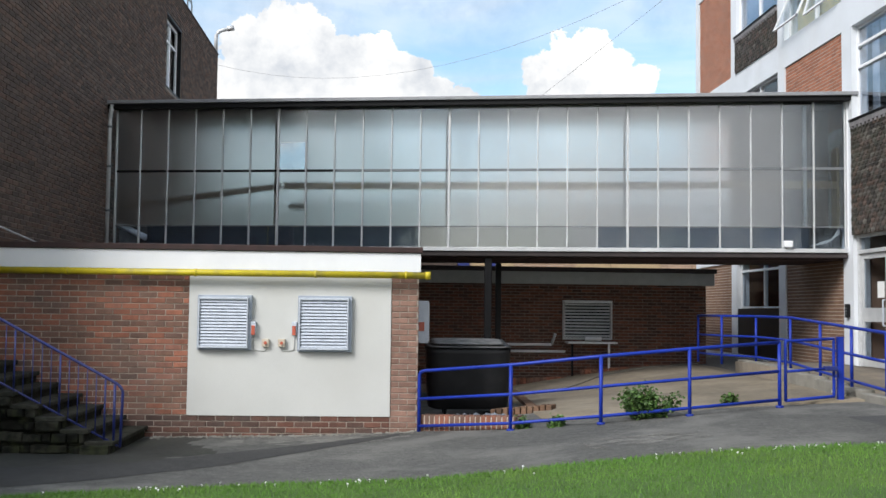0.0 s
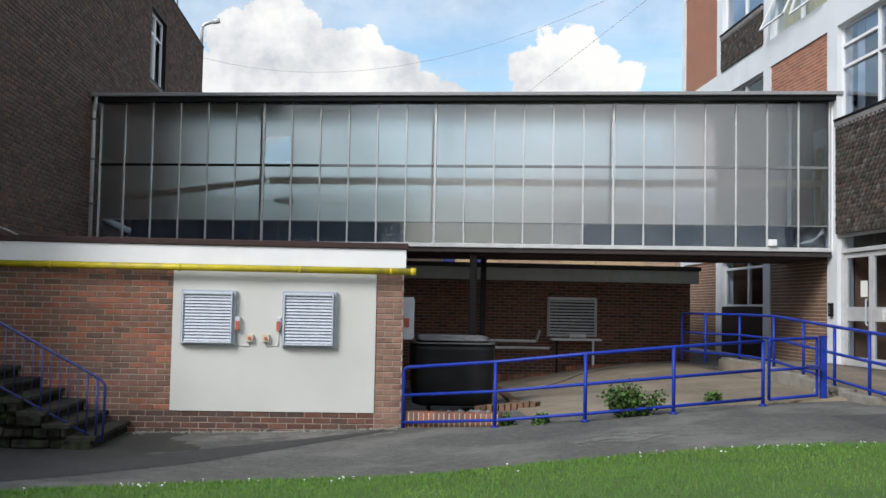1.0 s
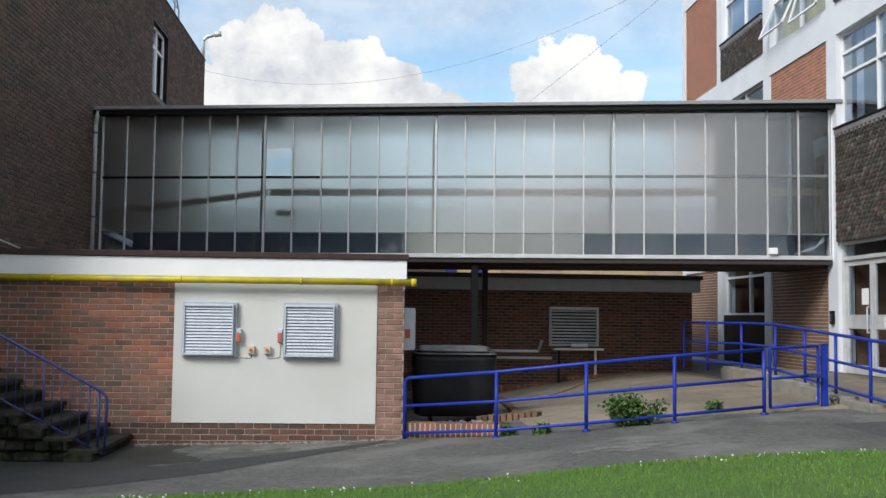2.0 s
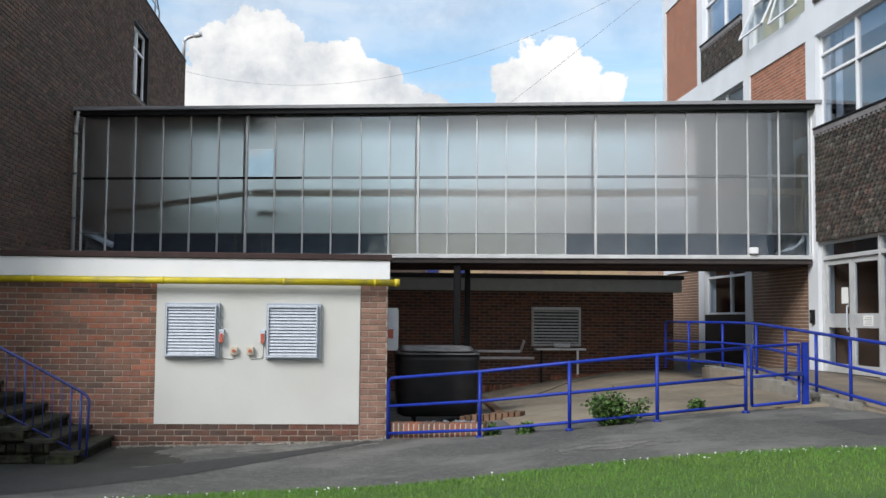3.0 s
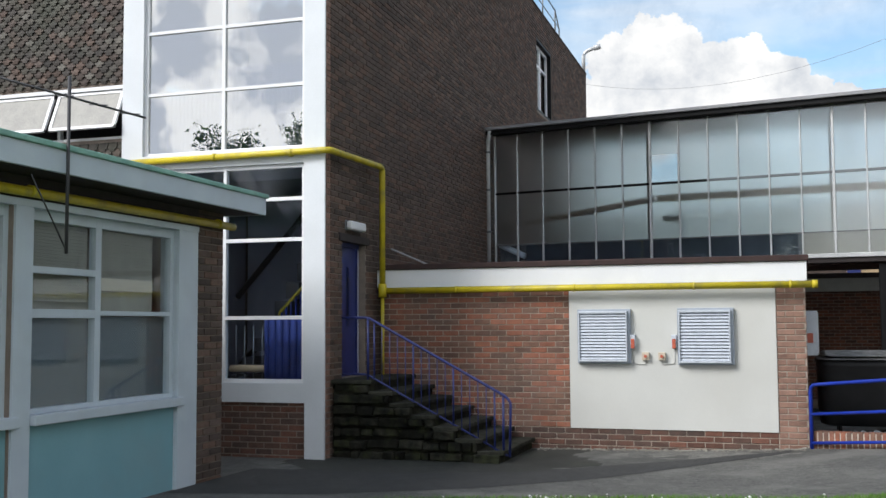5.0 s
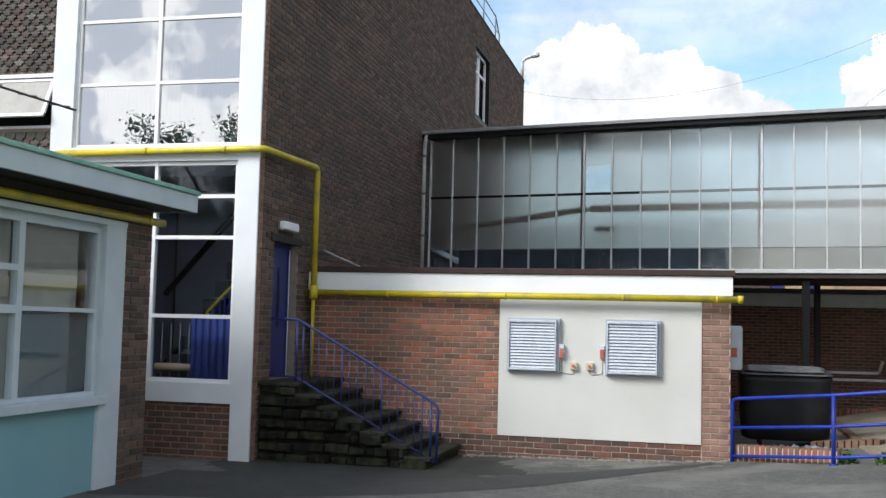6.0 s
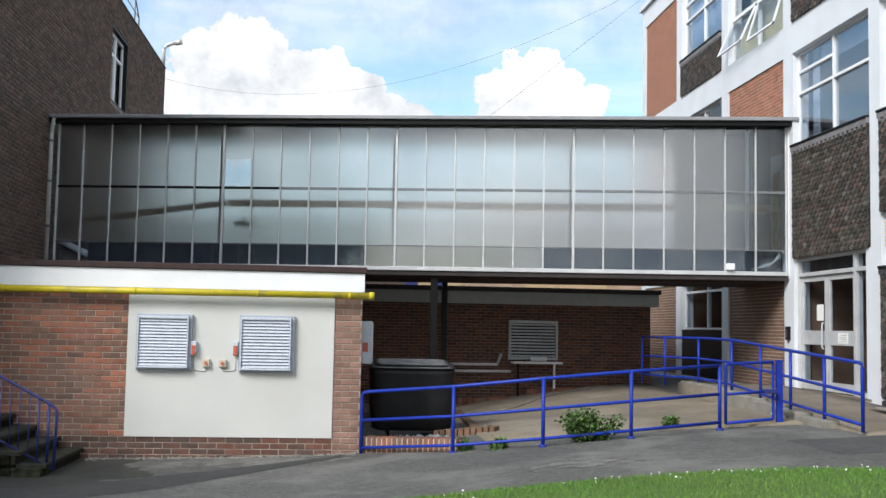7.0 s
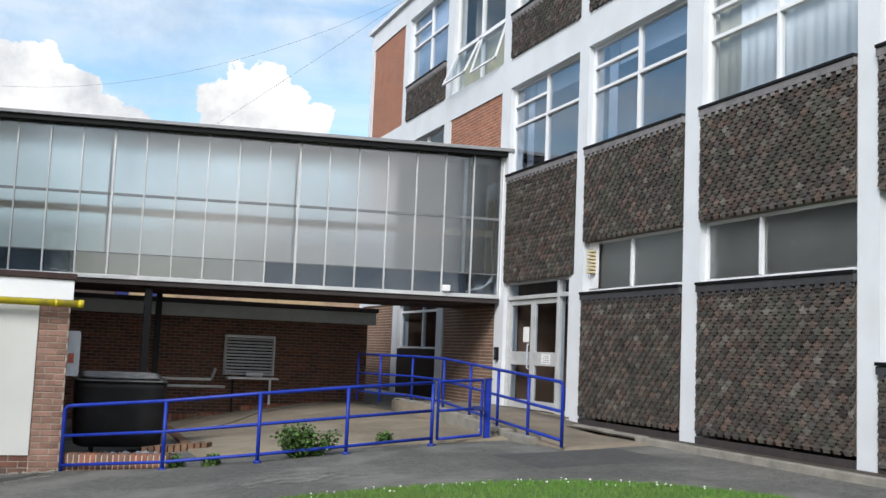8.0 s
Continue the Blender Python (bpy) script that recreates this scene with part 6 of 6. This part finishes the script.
for q in ((16.665, 16.72, 1.0, 3.69), (19.66, 19.72, 1.0, 3.69), (17.2, 17.3, 1.0, 3.69), (16.72, 17.2, 3.3, 3.38), (17.3, 19.66, 3.3, 3.38), (16.72, 17.2, 3.63, 3.69), (17.3, 19.66, 3.63, 3.69), (16.72, 17.2, 1.0, 1.08)):
    RT.box(bm, q[0], q[1], -0.22, -0.08, q[2], q[3], 0.005)
part("door_frame", bm, M["alu"], ent)
for q in ((16.72, 17.2, 1.08, 3.3), (16.72, 17.2, 3.38, 3.63), (17.3, 19.66, 3.38, 3.63)):
    part("pane", RT.box(bmesh.new(), q[0], q[1], -0.155, -0.147, q[2], q[3]), M["glass_d"], ent)
for a0, a1 in ((17.31, 18.47), (18.49, 19.65)):
    bm = bmesh.new()
    for q in ((a0, a0 + 0.1, 1.02, 3.29), (a1 - 0.1, a1, 1.02, 3.29), (a0 + 0.1, a1 - 0.1, 3.19, 3.29), (a0 + 0.1, a1 - 0.1, 1.02, 1.2), (a0 + 0.1, a1 - 0.1, 1.92, 2.2)):
        RT.box(bm, q[0], q[1], -0.19, -0.13, q[2], q[3], 0.005)
    lf = part("leaf", bm, M["alu"], ent)
    part("pane", RT.box(bmesh.new(), a0 + 0.1, a1 - 0.1, -0.165, -0.157, 1.2, 1.92), M["glass_d"], lf)
    part("pane", RT.box(bmesh.new(), a0 + 0.1, a1 - 0.1, -0.165, -0.157, 2.2, 3.19), M["glass_d"], lf)
part("pull_handle", tube(bmesh.new(), [RT.at(18.56, -0.1, 1.85), RT.at(18.56, -0.06, 1.85), RT.at(18.56, -0.06, 2.35), RT.at(18.56, -0.1, 2.35)], 0.015, 8, 0.02), M["galv"], ent)
n1 = thing("notice", RT.at(17.9, -0.12, 2.0), "white paper notice on the door's middle rail", "notice", "door notices")
part("sheet", RT.box(bmesh.new(), 17.62, 18.02, -0.128, -0.125, 1.96, 2.16), M["paper"], n1)
bm = bmesh.new()
for k in range(4):
    RT.box(bm, 17.67, 17.97 - 0.05 * (k % 2), -0.1245, -0.1235, 1.99 + 0.04 * k, 2.005 + 0.04 * k)
part("print_lines", bm, M["grey"], n1)
n2 = thing("notice", RT.at(18.8, -0.12, 2.4), "white paper notice stuck on the door glass", "notice", "door notices")
part("sheet", RT.box(bmesh.new(), 18.68, 18.98, -0.155, -0.152, 2.4, 2.72), M["paper"], n2)
k = thing("entry_keypad", RT.at(19.95, 0, 2.1), "small black entry keypad on the white column", "keypad")
part("case", RT.box(bmesh.new(), 19.88, 20.02, 0.0, 0.07, 2.0, 2.28, 0.01), M["black"], k)
for z in (2.06, 2.12, 2.18):
    part("button_row", RT.box(bmesh.new(), 19.91, 19.99, 0.07, 0.076, z, z + 0.03), M["alu_d"], k)
solid("entrance_floor", one_box(12.2, 16.5, 16.5, 19.7, 0.905, 1.0), M["paving"], "concrete floor inside the entrance", "floor", kind="structure")
solid("lobby_side", one_box(12.6, 13.5, 19.78, 19.88, 1.0, 4.7), M["tan"], "brown brick side wall of the lobby", "interior wall", kind="structure")
solid("entrance_lobby", one_box(13.5, 13.6, 16.5, 19.7, 1.0, 4.7), M["tan"], "brown lobby wall behind the doors", "interior wall", kind="structure")

bm = bmesh.new()
for a0, a1 in BAYS[4:]:
    RT.box(bm, a0, a1, 0.001, 0.025, 0.6, 1.0)
solid("plinth", bm, M["roofdark"], "dark plinth strip below the hung tiles", "plinth", kind="structure")
# kerb and drain strip along the foot of the wall
bm = bmesh.new()
for i in range(9):
    y0 = 4.0 + 1.3 * i
    x = float(np.interp(y0 + 0.65, (4, 12, 16), (11.55, 11.6, 12.0)))
    box(bm, x - 0.07, x + 0.07, y0, y0 + 1.29, 0.6, 0.93, 0.012)
solid("wall_kerb", bm, M["kerb"], "pale concrete kerb along the foot of the tiled wall", "kerb", kind="structure")
solid("drain_strip", sheet([11.6, 11.9, 12.19], [3.9 + 0.6 * i for i in range(21)], lambda x, y: 0.895 + 0.01 * noise.noise((x * 6, y * 6, 0))), M["soil"], "dark gravel strip between kerb and wall", "drain", kind="structure")

# ---- hut with the teal panels ----
HT = Face((-4.17, 0, 0), (0, 1, 0), (1, 0, 0))
hut_w = solid("wall_hut", slab(HT, 2.0, 10.85, -0.1, 3.505, -0.3, -0.01, [(7.13, 9.76, 0.04, 3.2), (3.8, 6.85, 0.04, 3.2)]), M["mortar_d"], "dark brick wall of the single storey hut", "wall", kind="structure")
bricks(HT, 10.22, 10.85, 0.0, 3.5, hut_w, M["dark"], M["dark_o"], near=(10.2, 10.9, 0, 3.5), seed=81)
HE = Face((0, 10.85, 0), (-1, 0, 0), (0, 1, 0))
hut_e = solid("wall_hut_end", slab(HE, 4.48, 9.2, -0.1, 3.505, -0.3, -0.01), M["mortar_d"], "dark brick end wall of the hut", "wall", kind="structure")
solid("wall_hut_back", one_box(-9.5, -9.2, 2.0, 10.85, -0.1, 3.505), M["mortar_d"], "plain back wall of the hut", "wall", kind="structure")
solid("wall_hut_near", one_box(-9.2, -4.48, 2.0, 2.3, -0.1, 3.505), M["mortar_d"], "plain end wall of the hut", "wall", kind="structure")
solid("hut_floor", one_box(-9.2, -4.48, 2.3, 10.55, -0.1, 0.08), M["roomdark"], "floor inside the hut", "floor", kind="structure")
solid("roof_hut", one_box(-9.8, -3.76, 1.6, 11.16, 3.51, 3.72), M["roofdark"], "flat felt roof of the hut", "roof", kind="structure")
bm = one_box(-3.758, -3.72, 1.6, 11.2, 3.50, 3.725, 0.004)
box(bm, -9.8, -3.76, 11.162, 11.2, 3.50, 3.725, 0.004)
solid("fascia_hut", bm, M["hutpaint"], "pale grey painted roof fascia of the hut", "fascia", kind="structure")
bm = one_box(-3.84, -3.69, 1.58, 11.23, 3.727, 3.785, 0.012)
box(bm, -9.8, -3.84, 11.1, 11.23, 3.728, 3.784, 0.012)
solid("roof_edge_hut", bm, M["greenedge"], "verdigris green roof edge strip", "roof edge", kind="structure")
# dark strip over the wall head stands in for the eaves' shadow
solid("eaves_board", HT.box(bmesh.new(), 2.0, 10.84, -0.008, 0.006, 3.275, 3.5), M["roofdark"], "dark strip under the eaves painted in for their shade", "fascia", kind="structure")
solid("soffit_hut", one_box(-4.155, -3.765, 1.7, 11.1, 3.495, 3.508), M["roofdark"], "dark boarded eaves", "soffit", kind="structure")
bm = HT.box(bmesh.new(), 9.76, 10.2, -0.25, 0.02, 0.0, 3.24, 0.006)
HT.box(bm, 6.86, 7.12, -0.25, 0.02, 0.0, 3.24, 0.006)
HT.box(bm, 3.5, 10.2, -0.1, 0.03, 3.2, 3.27)
solid("hut_posts", bm, M["hutpaint"], "pale grey painted timber posts of the hut", "post", kind="structure")
for n, (y0, y1, ym) in enumerate(((7.13, 9.76, 8.27), (3.8, 6.85, 5.3))):
    solid("hut_panel", HT.box(bmesh.new(), y0, y1, -0.12, -0.04, 0.03, 1.05), M["teal"], "pale teal painted panel below the hut window", "wall panel", kind="structure")
    hw = thing("hut_window", HT.at((y0 + y1) / 2, 0, 1.15), "wide white timber window with blinds half down", "window", kind="structure")
    part("window_sill", HT.box(bmesh.new(), y0, y1 + 0.06, -0.16, 0.08, 1.055, 1.16, 0.01), M["hutpaint"], hw)
    bm = bmesh.new()
    for q in ((y0, y0 + 0.07, 1.16, 3.2), (y1 - 0.07, y1, 1.16, 3.2), (ym - 0.05, ym + 0.05, 1.16, 3.2), (y0 + 0.07, ym - 0.05, 2.11, 2.2), (ym + 0.05, y1 - 0.07, 2.14, 2.19), (y0 + 0.07, ym - 0.05, 3.09, 3.2), (ym + 0.05, y1 - 0.07, 3.09, 3.2), (y0 + 0.07, ym - 0.05, 1.16, 1.21), (ym + 0.05, y1 - 0.07, 1.16, 1.21), (y0 + 0.07, ym - 0.05, 2.56, 2.63)):
        HT.box(bm, q[0], q[1], -0.15, -0.06, q[2], q[3], 0.004)
    part("window_frame", bm, M["hutpaint"], hw)
    for q in ((y0 + 0.07, ym - 0.05, 1.21, 2.11), (ym + 0.05, y1 - 0.07, 1.21, 2.14), (y0 + 0.07, ym - 0.05, 2.2, 2.56), (y0 + 0.07, ym - 0.05, 2.63, 3.09), (ym + 0.05, y1 - 0.07, 2.19, 3.09)):
        part("pane", HT.box(bmesh.new(), q[0], q[1], -0.105, -0.098, q[2], q[3]), M["clear"], hw)
    vb = thing("slatted_blind", HT.at((y0 + y1) / 2, -0.25, 2.4), "pale slatted blind half lowered behind the hut window", "blind", "hut blinds")
    for z0, c0, c1 in ((2.3, y0 + 0.1, ym - 0.06), (2.55, ym + 0.08, y1 - 0.3)):
        bm = bmesh.new()
        z = z0
        while z < 3.15:
            box(bm, c0, c1, -0.02, 0.02, -0.001, 0.001, 0, HT.m @ Matrix.Translation((0, -0.17, z)) @ pose(0, 0, 0, -62, 0, 0))
            z += 0.035
        part("slats", bm, M["blind"], vb)
    part("bottom_board", HT.box(bmesh.new(), ym + 0.06, y1 - 0.3, -0.19, -0.16, 2.42, 2.56), M["drab"], vb)
    part("lower_board", HT.box(bmesh.new(), y0 + 0.08, y1 - 0.25, -0.22, -0.2, 2.14, 2.5), M["blind"], vb)
    sc = thing("window_screen", HT.at((y0 + y1) / 2, -0.3, 1.3), "grey green obscuring screen behind the lower panes", "screen")
    part("sheet", HT.box(bmesh.new(), y0 + 0.05, y1 - 0.05, -0.17, -0.16, 1.17, 2.13), M["tealgrey"], sc)
hp = thing("yellow_pipe", (-4.0, 6, 3.3), "yellow painted gas pipe under the hut's eaves", "pipe")
part("run", tube(bmesh.new(), [(-4.1, 2.0, 3.335), (-4.1, 11.0, 3.335)], 0.05, 12), M["yellow"], hp)
for y in (4.0, 7.0, 10.6):
    part("clip", tube(bmesh.new(), [(-4.1, y - 0.03, 3.345), (-4.1, y + 0.03, 3.345)], 0.06, 12), M["yellow"], hp)
an = thing("aerial", (-3.64, 7.06, 2.77), "rusty television aerial on a mast fixed to the hut's eaves", "aerial")
part("mast", tube(bmesh.new(), [(-3.67, 6.99, 2.72), (-3.67, 6.99, 4.45)], 0.017, 8), M["cable"], an)
part("boom", tube(bmesh.new(), [(-4.22, 6.39, 4.40), (-3.21, 7.59, 4.12)], 0.012, 6), M["cable"], an)
for t in (0.1, 0.3, 0.5, 0.7, 0.9):
    c0 = Vector((-4.22, 6.39, 4.40)).lerp(Vector((-3.21, 7.59, 4.12)), t)
    part("rod", tube(bmesh.new(), [c0 + Vector((-0.22, 0.16, 0.05)), c0 + Vector((0.22, -0.16, -0.05))], 0.006, 6), M["cable"], an)
part("stay", tube(bmesh.new(), [(-3.67, 6.99, 2.75), (-3.76, 6.58, 3.44)], 0.008, 6), M["cable"], an)

# ---- shrubs at the rail's foot ----


def shrub(cx, cy, size, n, seed, label):
    rs = random.Random(seed)
    s = thing("shrub", (cx, cy, ground_z(cx)), label, "shrub", "weeds by the railing")
    lv, lf = [], []
    for k in range(26):
        a, r = rs.uniform(0, math.tau), rs.uniform(0.1, 0.62) * size
        tip = Vector((cx + r * math.cos(a) * 1.2, cy + r * math.sin(a) * 0.6, ground_z(cx) + size * rs.uniform(0.2, 0.55)))
        root = Vector((cx + r * 0.4 * math.cos(a), cy + r * 0.25 * math.sin(a), ground_z(cx) - 0.02))
        part("stem", tube(bmesh.new(), [root, (root + tip) / 2 + Vector((0, 0, 0.08)), tip], 0.006, 5), M["twig"], s)
        for j in range(n):
            t = rs.uniform(0.2, 1.05)
            c = root.lerp(tip, t) + Vector((rs.gauss(0, 0.045), rs.gauss(0, 0.045), rs.gauss(0.03, 0.04)))
            m = Matrix.Translation(c) @ pose(0, 0, 0, rs.uniform(-60, 60), rs.uniform(-60, 60), rs.uniform(0, 360))
            w, h = rs.uniform(0.018, 0.034), rs.uniform(0.04, 0.075)
            q = len(lv)
            lv += [m @ Vector(v) for v in ((0, 0, 0), (w, h * 0.4, 0.008), (0, h, -0.006), (-w, h * 0.4, 0.008))]
            lf += [(q, q + 1, q + 2), (q, q + 2, q + 3)]
    joined("leaves", lv, lf, M["leaf"], s)


shrub(6.45, 13.75, 0.76, 75, 3, "leafy green bush growing through the railing")
shrub(8.0, 14.6, 0.2, 9, 4, "small green weed in the yard")
shrub(4.75, 14.1, 0.14, 10, 5, "small green weed at the kerb")
shrub(5.2, 13.85, 0.12, 10, 6, "small green weed at the kerb")

# ---- overhead wires ----
for name_at, p0, p1, sag in (((0, 0, 0), (-3.9, 37.3, 11.0), (12.3, 26.5, 12.5), 1.85), ((0, 0, 0), (2, 44.1, 6.0), (12.3, 26.3, 12.5), 0.15)):
    wr = thing("overhead_wire", p1, "thin dark overhead wire crossing the sky", "wire", "overhead wires")
    a, b = Vector(p0), Vector(p1)
    part("strand", tube(bmesh.new(), [a.lerp(b, t / 16) - Vector((0, 0, sag * 4 * (t / 16) * (1 - t / 16))) for t in range(17)], 0.005, 5), M["wire"], wr)


# ---- trees behind the walker, mirrored in the stair window ----
def tree(cx, cy, h, seed, label):
    rs = random.Random(seed)
    t = thing("tree", (cx, cy, ground_z(cx)), label, "tree", "trees across the lawn")
    z0 = ground_z(cx)
    bm = bmesh.new()
    tube(bm, [(cx, cy, z0 - 0.1), (cx + 0.1, cy, z0 + h * 0.25), (cx - 0.1, cy + 0.1, z0 + h * 0.5)], 0.22, 8)
    limbs = []
    for k in range(11):
        a = rs.uniform(0, math.tau)
        root = Vector((cx, cy, z0 + h * rs.uniform(0.22, 0.5)))
        tip = root + Vector((math.cos(a) * h * rs.uniform(0.12, 0.3), math.sin(a) * h * rs.uniform(0.12, 0.3), h * rs.uniform(0.12, 0.45)))
        tube(bm, [root, root.lerp(tip, 0.5) + Vector((0, 0, 0.2)), tip], 0.07, 6)
        limbs.append((root, tip))
    part("trunk", bm, M["twig"], t)
    lv, lf = [], []
    for root, tip in limbs:
        for c in range(7):
            centre = root.lerp(tip, rs.uniform(0.5, 1.1)) + Vector((rs.gauss(0, h * 0.05), rs.gauss(0, h * 0.05), rs.gauss(0, h * 0.04)))
            for j in range(220):
                p = centre + Vector((rs.gauss(0, 0.5), rs.gauss(0, 0.5), rs.gauss(0, 0.4)))
                m = Matrix.Translation(p) @ pose(0, 0, 0, rs.uniform(-70, 70), rs.uniform(-70, 70), rs.uniform(0, 360))
                q = len(lv)
                lv += [m @ Vector(v) for v in ((0, -0.11, 0), (0.08, 0, 0.02), (0, 0.11, 0), (-0.08, 0, 0.02))]
                lf.append((q, q + 1, q + 2, q + 3))
    joined("crown", lv, lf, M["leaf"], t)


for cx, cy, h, seed in ((-24.6, -30, 17.7, 1), (-19.8, -33, 18.0, 2), (-31, -27, 12.5, 3), (-16.5, -31, 17.5, 4), (-22.2, -36, 18.0, 5)):
    tree(cx, cy, h, seed, "broadleaf tree with a loose green crown across the lawn")
